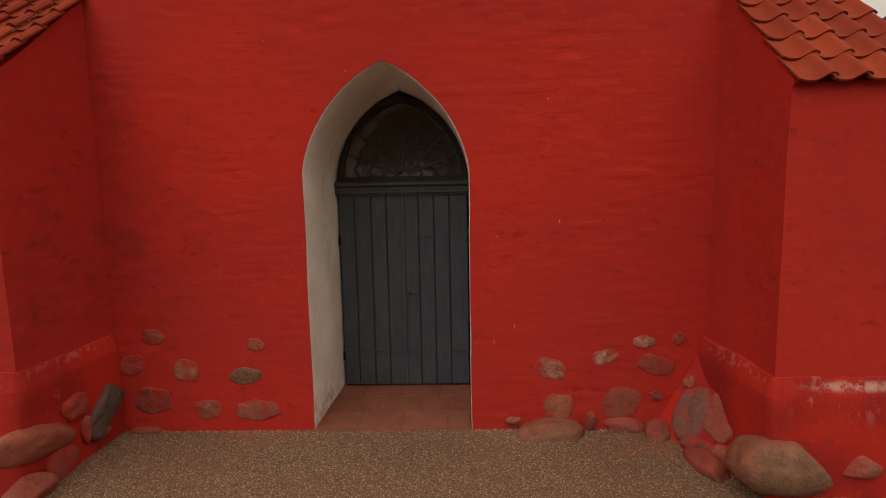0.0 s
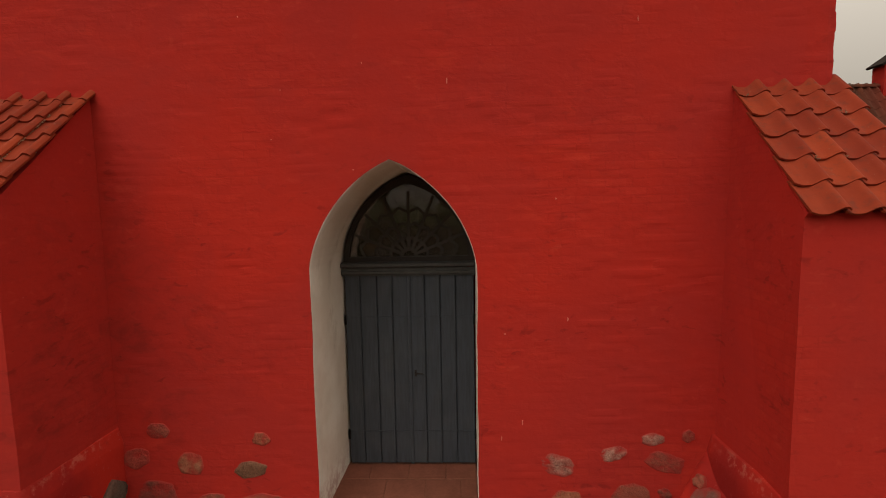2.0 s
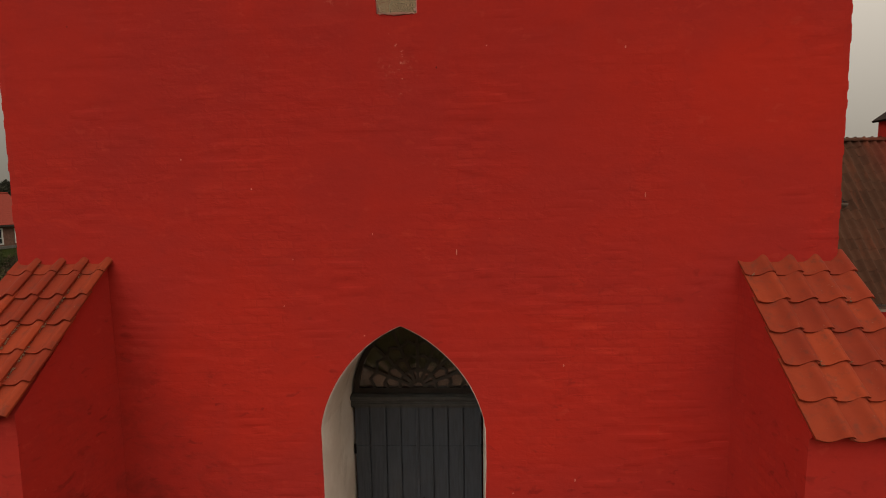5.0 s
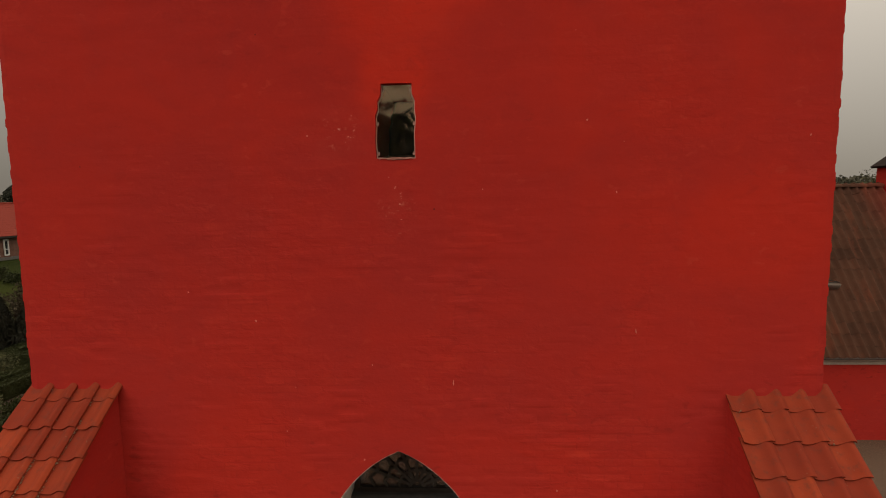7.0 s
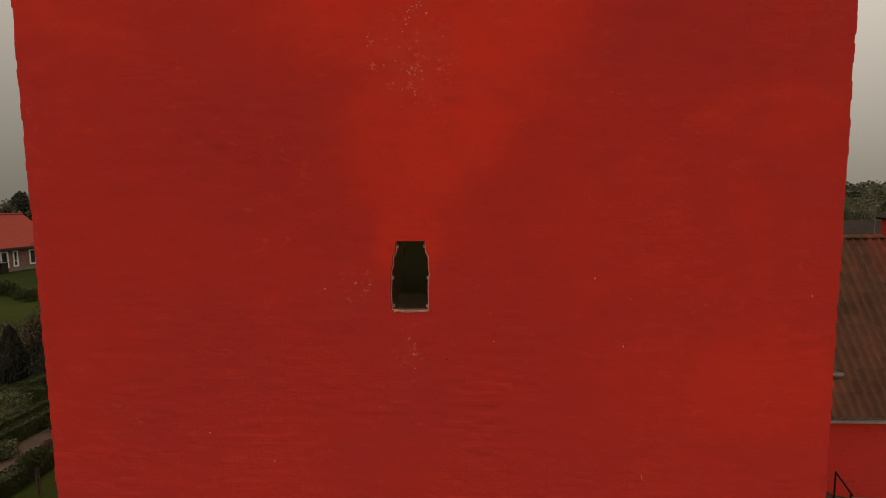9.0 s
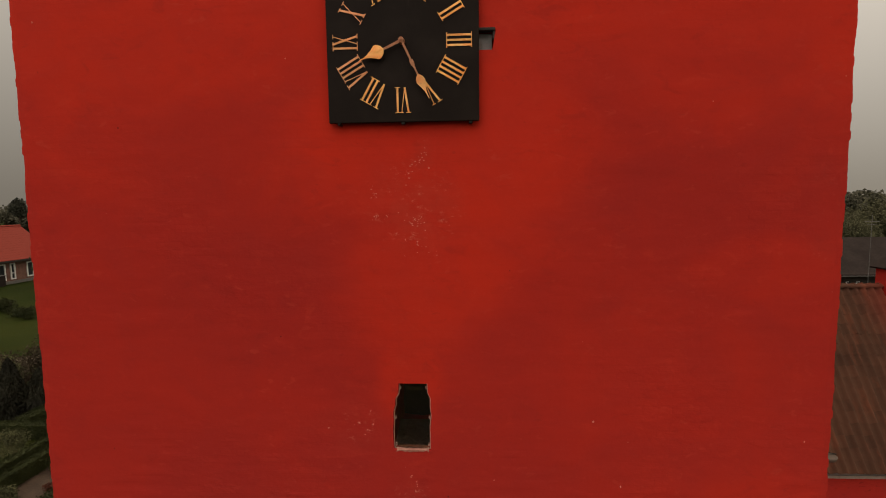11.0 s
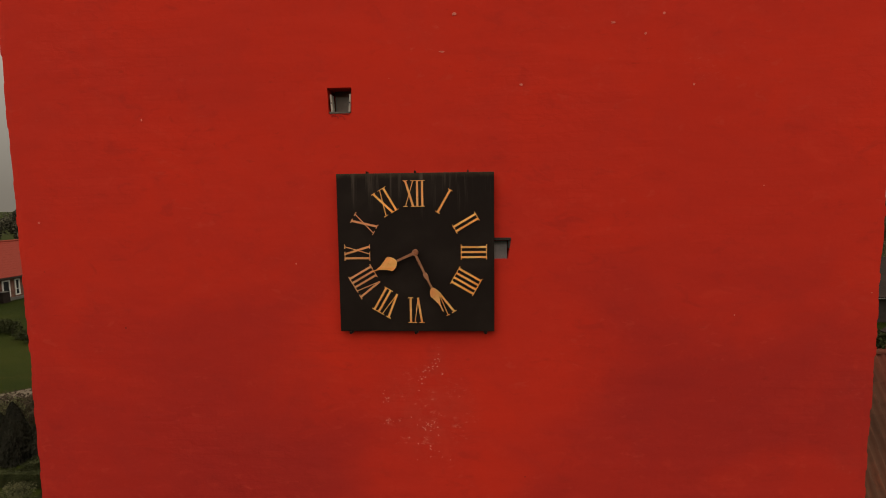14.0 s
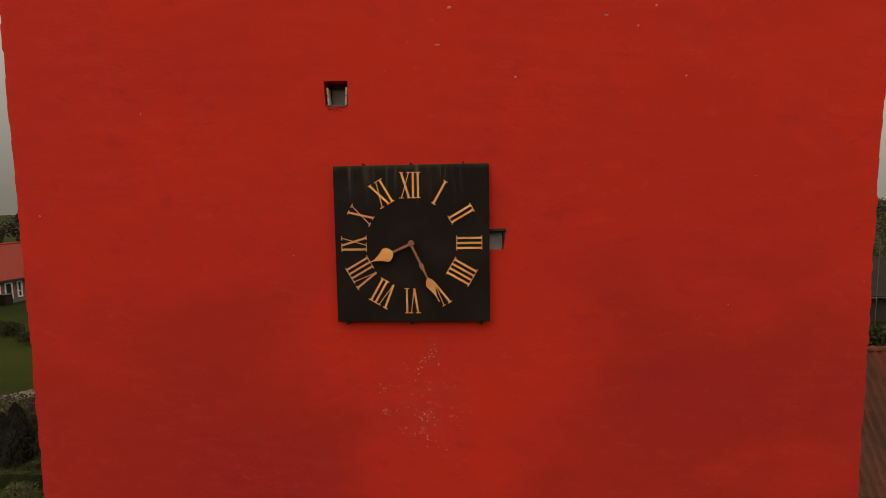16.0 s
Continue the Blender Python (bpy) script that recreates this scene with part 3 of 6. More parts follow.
def rock(seed, size, flat=0.0, blunt=False):
    """A weathered fieldstone: a ball cut back by worn planes, with dents."""
    bm = bmesh.new()
    bmesh.ops.create_icosphere(bm, subdivisions=4, radius=1.0)
    rnd = random.Random(int(seed * 100))
    off = Vector((seed * 3.7, seed * 1.9, -seed * 2.3))
    planes = [(Vector((rnd.gauss(0, 1), rnd.gauss(0, 1), rnd.gauss(0, 0.8))).normalized(), rnd.uniform(0.70, 0.95)) for _ in range(int(6 + 10 * flat))]
    for v in bm.verts:
        d = v.co.normalized()
        r = 1.04 + 0.12 * noise.noise(d * 1.1 + off)
        for n, far in planes:
            c = d.dot(n)
            if c > 0.05:
                cut = far / c
                k = 0.10
                h = max(0.0, min(1.0, 0.5 + 0.5 * (cut - r) / k))
                r = cut + (r - cut) * h - k * h * (1 - h)
        r += 0.045 * noise.noise(d * 2.9 + off) + 0.018 * noise.noise(d * 7.0 + off) + 0.008 * noise.noise(d * 17.0 + off)
        if blunt:
            d = Vector([math.copysign(abs(c) ** 0.78, c) for c in d])
        v.co = Vector((d.x * r * size[0], d.y * r * size[1], d.z * r * size[2]))
    return bm


def leaves(bm, centre, radii, count, size, seed, hollow=0.55, low=-1.0):
    """Small bent leaf cards scattered through a lumpy ellipsoid."""
    rnd = random.Random(seed)
    off = Vector((seed * 1.3, seed * 0.7, seed * 2.1))
    c = Vector(centre)
    made = 0
    while made < count:
        d = Vector((rnd.gauss(0, 1), rnd.gauss(0, 1), rnd.gauss(0, 1))).normalized()
        if d.z < low:
            continue
        lump = 1 + 0.42 * noise.noise(d * 1.7 + off) + 0.22 * noise.noise(d * 4.3 + off)
        r = (hollow + (1 - hollow) * rnd.random() ** 0.6) * lump
        p = c + Vector((d.x * radii[0], d.y * radii[1], d.z * radii[2])) * r
        s = size * rnd.uniform(0.6, 1.4)
        t = Euler((rnd.uniform(0, 6.3), rnd.uniform(0, 6.3), rnd.uniform(0, 6.3))).to_matrix()
        q = [p + t @ Vector(k) * s for k in ((-0.5, 0, 0), (0, -0.42, 0.12), (0.5, 0, 0), (0, 0.42, 0.12))]
        bm.faces.new([bm.verts.new(k) for k in q])
        made += 1
    return bm


def prism_x(bm, outline, x0, x1):
    """A solid from an outline of (y, z), between two x."""
    f = [bm.verts.new((x0, y, z)) for y, z in outline]
    b = [bm.verts.new((x1, y, z)) for y, z in outline]
    bm.faces.new(f)
    bm.faces.new(b[::-1])
    n = len(f)
    for i in range(n):
        bm.faces.new((f[i], b[i], b[(i + 1) % n], f[(i + 1) % n]))
    bmesh.ops.recalc_face_normals(bm, faces=bm.faces[:])
    return bm


def uneven(bm, amount, scale=2.5, cuts=0, seed=0.0):
    """Trowelled unevenness of a masonry body."""
    if cuts:
        bmesh.ops.subdivide_edges(bm, edges=bm.edges[:], cuts=cuts, use_grid_fill=True)
    off = Vector((seed, seed * 2, seed * 3))
    for v in bm.verts:
        p = v.co * scale + off
        v.co += Vector((noise.noise(p), noise.noise(p + Vector((9, 0, 0))), noise.noise(p + Vector((0, 9, 0))))) * amount
    return bm


# ---- ground ----
bm = bmesh.new()
n_g = 24
for i in range(n_g + 1):
    for j in range(n_g + 1):
        f = lambda k: math.copysign(abs(2 * k / n_g - 1) ** 3 * 1800, 2 * k / n_g - 1)
        bm.verts.new((f(i), f(j), 0.0))
bm.verts.ensure_lookup_table()
for i in range(n_g):
    for j in range(n_g):
        a = i * (n_g + 1) + j
        bm.faces.new((bm.verts[a], bm.verts[a + n_g + 1], bm.verts[a + n_g + 2], bm.verts[a + 1]))
solo("ground", bm, LAWN, "rough green grass round the churchyard", "ground", kind="structure")


def sheet(name, x0, x1, y0, y1, z, material, label, category, lumps=0.0, step=0.5):
    """A flat-lying layer of ground with a slightly uneven surface and a skirt."""
    bm = bmesh.new()
    nx, ny = max(2, int((x1 - x0) / step)), max(2, int((y1 - y0) / step))
    bmesh.ops.create_grid(bm, x_segments=nx, y_segments=ny, size=0.5, matrix=Matrix.Translation(((x0 + x1) / 2, (y0 + y1) / 2, z)) @ Matrix.Diagonal((x1 - x0, y1 - y0, 1, 1)))
    for v in bm.verts:
        v.co.z += lumps * noise.noise(v.co * 0.9)
    return solo(name, bm, material, label, category, kind="structure")


sheet("gravel_yard", -5.2, 15.0, -7.0, 7.6, 0.012, GRAVEL, "fine brown gravel in front of the church door", "gravel", 0.010, 0.4)
garden_path = sheet("garden_path", -0.85, 0.85, -26.0, 26.0, 0.02, PATH_SAND, "pale gravel footpath across the lawn", "path", 0.01, 1.0)
garden_path.matrix_basis = pose(-27.4, 21.6, 0, 0, 0, -45)
sheet("grave_bed", -14.9, -12.4, 4.0, 11.5, 0.015, SOIL, "raked brown soil between clipped hedges", "soil", 0.01, 0.5)

# loose pebbles on the gravel by the wall
rnd = random.Random(4)
verts, faces = [], []
for i in range(26000):
    x, y, s = rnd.uniform(-3.4, 2.4), rnd.uniform(-1.75, 0.02), rnd.uniform(0.0035, 0.0085)
    if -0.02 < y:
        continue
    a, h = rnd.uniform(0, 6.3), s * rnd.uniform(0.5, 0.9)
    b = len(verts)
    for k in range(5):
        verts.append((x + s * math.cos(a + k * 1.2566) * rnd.uniform(0.8, 1.2), y + s * math.sin(a + k * 1.2566), 0.014 + h * 0.3))
    verts.append((x, y, 0.016 + h))
    for k in range(5):
        faces.append((b + k, b + (k + 1) % 5, b + 5))
me = bpy.data.meshes.new("mesh")
me.from_pydata(verts, [], faces)
k = Nodes("pebble")
isl = k.n.new("ShaderNodeNewGeometry").outputs["Random Per Island"]
me.materials.append(k.done(k.mix(k.math("POWER", isl, 1.6), (0.100, 0.053, 0.030), (0.44, 0.27, 0.162)), 0.7))
tagged(new("pebble_scatter", me), "loose pale pebbles on the gravel yard", "pebbles", kind="stuff")

# ---- tower ----
XL, XR, ZT, DEPTH = -4.41, 3.46, 15.6, 8.0
tower = thing("church_tower", "tall red limewashed masonry church tower with small openings", "tower", kind="structure")


def wall_y(x, z):
    """The uneven face of the old masonry: bulges, and bricks showing through the wash in patches."""
    y = 0.008 * noise.noise(Vector((x, 0, z)) * 0.8) + 0.0025 * noise.noise(Vector((x * 3.2, 3.1, z * 6.5)))
    show = 0.9 * noise.noise(Vector((x * 0.7, 7.7, z * 0.8))) + 1.2 * noise.noise(Vector((x * 3.1, 1.7, z * 4.4)))
    show = max(0.05, min(1.0, show + 0.22)) * (1.0 if z < 4 else max(0.22, 1.0 - (z - 4) * 0.25))
    zz = z + 0.018 * noise.noise(Vector((x * 0.9, 2.2, z * 0.5)))
    row = math.floor(zz / 0.082)
    col = math.floor((x + 0.132 * (row % 2)) / 0.265 + 0.3 * noise.noise(Vector((x, row * 3.3, 0))))
    own = noise.cell(Vector((col + 0.5, row + 0.5, 4.5)))
    rise = abs(zz / 0.082 - row - 0.5) * 2
    return y + show * (0.0042 * own * (1 - rise ** 3) + 0.0010 * rise ** 4)


def tower_wall():
    bm = bmesh.new()
    dz, dx = 0.0205, 0.066
    nz, nx = int((ZT + 0.3) / dz), int((XR - XL) / dx)
    rows = []
    rnd = random.Random(11)
    lift = [rnd.uniform(-1, 1) for _ in range(nz + 2)]
    for j in range(nz + 1):
        z = -0.3 + (ZT + 0.3) * j / nz
        course = lift[j // 4]
        row = []
        for i in range(nx + 1):
            x = XL + (XR - XL) * i / nx
            y = wall_y(x, z)
            if i in (0, nx):
                s = -1 if i == 0 else 1
                x += s * (0.012 * noise.noise(Vector((0, s * 5, z * 1.3))) + 0.007 * course)
                y += 0.012
            row.append(bm.verts.new((x, y, z)))
        rows.append(row)
    for j in range(nz):
        for i in range(nx):
            bm.faces.new((rows[j][i], rows[j][i + 1], rows[j + 1][i + 1], rows[j + 1][i]))
    back = {}

    def behind(v):
        if v not in back:
            back[v] = bm.verts.new((v.co.x, DEPTH, v.co.z))
        return back[v]

    rim = [r[0] for r in rows] + rows[-1][1:] + [r[-1] for r in rows[::-1]][1:] + rows[0][::-1][1:-1]
    n = len(rim)
    for i in range(n):
        a, b = rim[i], rim[(i + 1) % n]
        bm.faces.new((a, b, behind(b), behind(a)))
    bm.faces.new([behind(v) for v in rim])
    bmesh.ops.recalc_face_normals(bm, faces=bm.faces[:])
    return bm


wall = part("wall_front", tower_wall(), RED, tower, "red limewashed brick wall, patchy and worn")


def hewn(outline, amount, seed):
    """The same outline with its jambs broken up and worn a little out of true."""
    (xa, za), (xb, zb) = outline[0], outline[1]
    (xc, zc), (xd, zd) = outline[-2], outline[-1]
    n = 16
    pts = [(xa + (xb - xa) * i / n, za + (zb - za) * i / n) for i in range(n)] + outline[1:-1] + [(xc + (xd - xc) * i / n, zc + (zd - zc) * i / n) for i in range(1, n + 1)]
    return [(x + amount * noise.noise(Vector((seed, x, z * 2.6))), z + 0.6 * amount * noise.noise(Vector((x * 3, seed, z * 2)))) for x, z in pts]


FRONT_ARCH = hewn(arch(-1.445, 0.185, -0.12, 2.66, 3.712, 14, 0.25), 0.012, 2.5)
BACK_ARCH = hewn(arch(-1.375, 0.212, -0.12, 2.62, 3.66), 0.004, 6.5)
SLIT = [(-0.775, 6.625), (-0.782, 6.80), (-0.772, 6.92), (-0.775, 7.02), (-0.752, 7.09), (-0.755, 7.15), (-0.722, 7.21), (-0.715, 7.315),
        (-0.425, 7.315), (-0.422, 7.22), (-0.395, 7.16), (-0.398, 7.08), (-0.388, 6.98), (-0.402, 6.86), (-0.400, 6.62), (-0.56, 6.605)]
SMALL = [(-1.372, 11.82), (-1.378, 12.045), (-1.160, 12.045), (-1.165, 11.82)]
NICHE = [(0.02, 10.50), (0.02, 10.675), (0.255, 10.675), (0.225, 10.50)]


def outset(outline, d):
    cx, cz = sum(p[0] for p in outline) / len(outline), sum(p[1] for p in outline) / len(outline)
    return [(x + math.copysign(d, x - cx), z + (math.copysign(d, z - cz) if abs(z - cz) > 0.3 else 0)) for x, z in outline]


cut = bmesh.new()
OA, OB = outset(FRONT_ARCH, 0.006), outset(BACK_ARCH, 0.012)
f, b = [], []
for (xa, za), (xb, zb) in zip(OA, OB):
    for lst, y in ((f, -0.4), (b, 1.45)):
        t = (y - 0.002) / 1.292
        lst.append(cut.verts.new((xa + (xb - xa) * t, y, za + (zb - za) * t)))
cut.faces.new(f)
cut.faces.new(b[::-1])
for i in range(len(f)):
    cut.faces.new((f[i], b[i], b[(i + 1) % len(f)], f[(i + 1) % len(f)]))
bmesh.ops.recalc_face_normals(cut, faces=cut.faces[:])
prism(cut, SLIT, -0.4, 0.9)
prism(cut, SMALL, -0.4, 0.45)
prism(cut, NICHE, -0.4, 0.35)
cutter = new("cutter", mesh_of(cut, RED))
mod = wall.modifiers.new("openings", "BOOLEAN")
mod.operation, mod.object, mod.solver = "DIFFERENCE", cutter, "EXACT"
bpy.context.view_layer.update()
carved = bpy.data.meshes.new_from_object(wall.evaluated_get(bpy.context.evaluated_depsgraph_get()))
wall.modifiers.clear()
wall.data = carved
bpy.data.objects.remove(cutter)

# white lining of the doorway
bm = bmesh.new()
steps = 9
loops = []
for s in range(steps + 1):
    t = s / steps
    loops.append([])
    for (xf, zf), (xb, zb) in zip(FRONT_ARCH, BACK_ARCH):
        x, y, z = xf + (xb - xf) * t, 0.011 + 1.283 * t, zf + (zb - zf) * t
        w = 0.0015 * noise.noise(Vector((x * 2, y * 3, z * 2)))
        loops[-1].append(bm.verts.new((x + w, y, z + w * 0.5)))
rim = [bm.verts.new((x, 0.011, z)) for x, z in outset(FRONT_ARCH, 0.005)]
tail = [bm.verts.new((x, 1.294, z)) for x, z in outset(BACK_ARCH, 0.009)]
for a, b in [(rim, loops[0])] + list(zip(loops, loops[1:])) + [(loops[-1], tail), (tail, rim)]:
    for i in range(len(a) - 1):
        bm.faces.new((a[i], a[i + 1], b[i + 1], b[i]))
bmesh.ops.recalc_face_normals(bm, faces=bm.faces[:])
part("door_reveal", bm, WHITE, tower, "white limewashed pointed door reveal")

# bare spots in the wash
CHIPS = [(-1.76, 3.92), (1.07, 2.14), (0.46, 2.0), (0.63, 1.1), (0.42, 0.94), (0.95, 3.31), (-0.98, 3.62), (1.69, 4.94), (-2.02, 5.06), (-2.69, 5.35), (-0.87, 4.61), (-0.07, 4.43), (-1.0, 7.03), (-1.43, 6.85), (0.23, 6.32), (1.2, 6.94), (-0.56, 6.19), (3.21, 6.76), (-0.98, 6.89), (1.48, 6.27), (-0.6, 9.27), (-0.38, 9.43), (-1.72, 10.47), (-3.11, 11.8), (2.23, 9.99), (-4.18, 10.87), (-0.55, 8.9), (-0.24, 12.64), (1.12, 12.53), (1.54, 12.59), (1.39, 12.43), (0.34, 12.03), (-0.35, 12.33), (1.81, 12.0), (2.43, 11.13)]
rnd = random.Random(7)
for i, (x, z) in enumerate(CHIPS):
    bm = bmesh.new()
    w, h = rnd.uniform(0.005, 0.012), rnd.uniform(0.006, 0.014)
    if i in (1, 3, 4, 7, 11):
        w, h = 0.007, 0.03
    if z > 12:
        w, h = rnd.uniform(0.010, 0.032), rnd.uniform(0.008, 0.018)
    pts = [(x + w * math.cos(a) * rnd.uniform(0.5, 1.2), z + h * math.sin(a) * rnd.uniform(0.5, 1.2)) for a in [j * 0.785 for j in range(8)]]
    prism(bm, pts, wall_y(x, z) - 0.003, wall_y(x, z) + 0.01)
    part("paint_chip", bm, CHIP, tower, "pale bare spot in the red wash")

rnd = random.Random(23)
bm = bmesh.new()
for (xa, za), (xb, zb), n, spread in (((-0.38, 9.62), (-0.62, 9.33), 26, 0.024), ((-0.55, 8.95), (-0.46, 8.88), 26, 0.06), ((-0.92, 9.15), (-0.86, 9.22), 9, 0.03),
                                      ((-0.95, 8.98), (-0.72, 8.97), 14, 0.03), ((-0.60, 8.75), (-0.35, 8.60), 14, 0.07), ((-1.25, 6.92), (-1.02, 6.80), 8, 0.06), ((-0.62, 6.45), (-0.55, 6.05), 8, 0.04)):
    for i in range(n):
        t = rnd.random()
        x, z, r = xa + (xb - xa) * t + rnd.gauss(0, spread), za + (zb - za) * t + rnd.gauss(0, spread * 0.7), rnd.uniform(0.002, 0.008)
        pts = [(x + 1.3 * r * math.cos(q * 1.047) * rnd.uniform(0.5, 1.2), z + r * math.sin(q * 1.047) * rnd.uniform(0.5, 1.2)) for q in range(6)]
        prism(bm, pts, wall_y(x, z) - 0.002, wall_y(x, z) + 0.008)
tagged(part("flaked_wash", bm, CHIP, tower, "pinkish flakes where the red wash has come off"), kind="stuff")

rnd = random.Random(31)
bm = bmesh.new()
for i in range(150):
    x = rnd.choice((rnd.uniform(-3.3, -1.5), rnd.uniform(0.22, 2.1)))
    y, r = -abs(rnd.gauss(0, 0.035)) - 0.012, rnd.uniform(0.004, 0.011)
    m = Matrix.Translation((x, y, 0.016 + r * 0.4)) @ Euler((rnd.random() * 6, rnd.random() * 6, 0)).to_matrix().to_4x4()
    bmesh.ops.create_icosphere(bm, subdivisions=1, radius=r, matrix=m @ Matrix.Diagonal((1.5, 1, 0.7, 1)))
tagged(new("wash_crumbs", mesh_of(bm, SALT)), "fallen pale crumbs of limewash along the wall foot", "crumbs", kind="stuff")

# ---- door ----
door = thing("door_1", "slate blue boarded double church door under a pointed fanlight", "door", kind="structure")
YD = 1.06
EDGES = (-1.36, -1.17, -0.97, -0.785, -0.59, -0.395, -0.21, -0.025, 0.195)
for side in (0, 1):
    leaf = part("door_leaf", box(bmesh.new(), EDGES[4 * side] + 0.004, EDGES[4 * side + 4] - 0.004, YD + 0.03, YD + 0.07, 0.075, 2.45), DOOR, door)
    for q in range(4):
        a, b = EDGES[4 * side + q], EDGES[4 * side + q + 1]
        part("board", box(bmesh.new(), a + 0.005, b - 0.005, YD, YD + 0.032, 0.085, 2.45, 0.007), DOOR, leaf)
        part("bead", rod(bmesh.new(), (b - 0.016, YD + 0.002, 0.086), (b - 0.016, YD + 0.002, 2.448), 0.0075), DOOR, leaf)
    for z in (0.50, 1.93):
        x0, x1 = EDGES[4 * side] + 0.01, EDGES[4 * side + 4] - 0.01
        part("strap", box(bmesh.new(), x0, x1, YD - 0.009, YD + 0.004, z - 0.007, z + 0.007, 0.001), DOOR, leaf, "thin painted strap across the boards")
    xh = EDGES[0] if side == 0 else EDGES[8]
    for z in (0.46, 1.90):
        part("hinge", rod(bmesh.new(), (xh, YD - 0.008, z - 0.06), (xh, YD - 0.008, z + 0.06), 0.013), IRON, leaf, "rusty iron hinge")
part("cover_strip", box(bmesh.new(), -0.605, -0.567, YD - 0.022, YD + 0.002, 0.085, 2.45, 0.006), DOOR, door)
plate = part("lock_plate", box(bmesh.new(), -0.540, -0.510, YD - 0.008, YD + 0.002, 1.19, 1.27, 0.003), DARK_TRIM, door, "black iron lock plate")
bm = rod(bmesh.new(), (-0.525, YD - 0.01, 1.245), (-0.525, YD - 0.06, 1.245), 0.009)
rod(bm, (-0.53, YD - 0.055, 1.245), (-0.43, YD - 0.055, 1.238), 0.009, 0.007)
part("door_handle", bm, DARK_TRIM, plate)
# transom, stepped in profile
bm = prism_x(bmesh.new(), [(YD + 0.12, 2.435), (YD - 0.03, 2.435), (YD - 0.03, 2.452), (YD - 0.055, 2.462), (YD - 0.055, 2.488), (YD - 0.04, 2.50), (YD - 0.04, 2.53),
                           (YD - 0.085, 2.555), (YD - 0.085, 2.585), (YD - 0.05, 2.60), (YD + 0.12, 2.605)], -1.385, 0.215)
part("transom", bm, TRIM, door, "moulded grey transom beam")
FAN = arch(-1.365, 0.20, 2.60, 2.63, 3.63, 12)
FAN_IN = arch(-1.295, 0.13, 2.66, 2.665, 3.53, 12)
bm = bmesh.new()
for (a, b), (c, d) in zip(zip(FAN, FAN[1:]), zip(FAN_IN, FAN_IN[1:])):
    prism(bm, [a, b, d, c], YD + 0.01, YD + 0.09)
prism(bm, [FAN[0], FAN_IN[0], FAN_IN[-1], FAN[-1]], YD + 0.01, YD + 0.09)
fan = part("fanlight", bm, DARK_TRIM, door, "dark pointed fanlight frame")
part("pane", prism(bmesh.new(), FAN_IN, YD + 0.058, YD + 0.063), GLASS, fan)
CX, CZ = -0.575, 2.655


def reach(a):
    """How far a glazing bar runs from the hub before it meets the frame."""
    r = 0.1
    while r < 1.2:
        x, z = CX + r * math.cos(a), CZ + r * math.sin(a)
        if z > 3.53 or z < 2.655:
            break
        zs, w, h = 2.665, 0.7125, 0.865
        rr = (w * w + h * h) / (2 * w)
        lim = w if z < zs else math.sqrt(max(0.0, rr * rr - (z - zs) ** 2)) - (rr - w)
        if abs(x + 0.5825) > lim:
            break
        r += 0.01
    return r


SPOKES = 8
for i in range(1, SPOKES):
    a = math.pi * i / SPOKES
    r = min(reach(a), 0.78)
    part("muntin", bar(bmesh.new(), (CX + 0.10 * math.cos(a), CZ + 0.10 * math.sin(a)), (CX + r * math.cos(a), CZ + r * math.sin(a)), 0.034, YD + 0.03, YD + 0.056), MUNTIN, fan)
for r, w in ((0.09, 0.045), (0.21, 0.032), (0.37, 0.032), (0.53, 0.030)):
    bm = bmesh.new()
    for i in range(SPOKES):
        a0, a1 = math.pi * i / SPOKES, math.pi * (i + 1) / SPOKES
        m = (a0 + a1) / 2
        if reach(a0) < r - 0.02 and reach(a1) < r - 0.02:
            continue
        lift = 1.13 if r > 0.2 else 1.0
        p0, p1, pm = [(CX + q * math.cos(g), CZ + q * math.sin(g)) for q, g in ((r, a0), (r, a1), (r * lift, m))]
        bar(bm, p0, pm, w, YD + 0.031, YD + 0.055)
        bar(bm, pm, p1, w, YD + 0.031, YD + 0.055)
    part("muntin_ring", bm, MUNTIN, fan)
# a dark sheet close behind the glass stands in for the unlit room
part("dark_room", prism(bmesh.new(), FAN_IN, YD + 0.075, YD + 0.088), NEAR_BLACK, door, "dark sheet standing in for the unlit room behind the fanlight")

# clay tiles on the threshold
threshold = thing("threshold", "worn red clay floor tiles before the church door", "floor", kind="structure")
bm = prism_x(bmesh.new(), [(-0.02, -0.1), (-0.02, 0.015), (1.3, 0.07), (1.3, -0.1)], -1.46, 0.2)
part("bed", bm, JOINT, threshold)
rnd = random.Random(3)
for row, (y0, y1, cuts) in enumerate(((-0.025, 0.40, (-1.455, -1.0, -0.54, -0.06, 0.185)), (0.41, 0.75, (-1.43, -0.86, -0.40, 0.01, 0.19)), (0.76, 1.06, (-1.41, -1.08, -0.62, -0.17, 0.19)))):
    for a, b in zip(cuts, cuts[1:]):
        bm = box(bmesh.new(), a + 0.005, b - 0.005, y0 + 0.004, y1 - 0.004, -0.02, 0.022, 0.006)
        tip, tilt = rnd.uniform(-0.003, 0.003), 0.042
        for v in bm.verts:
            v.co.z += tilt * v.co.y + tip
        part("floor_tile", bm, FLOORTILE, threshold)

# ---- openings in the tower ----
slit = thing("window_1", "narrow wall slit closed with a clear uneven sheet", "window", kind="structure")


def shrink(outline, d):
    cx, cz = sum(p[0] for p in outline) / len(outline), sum(p[1] for p in outline) / len(outline)
    return [(x - math.copysign(d, x - cx), z - math.copysign(d, z - cz)) for x, z in outline]


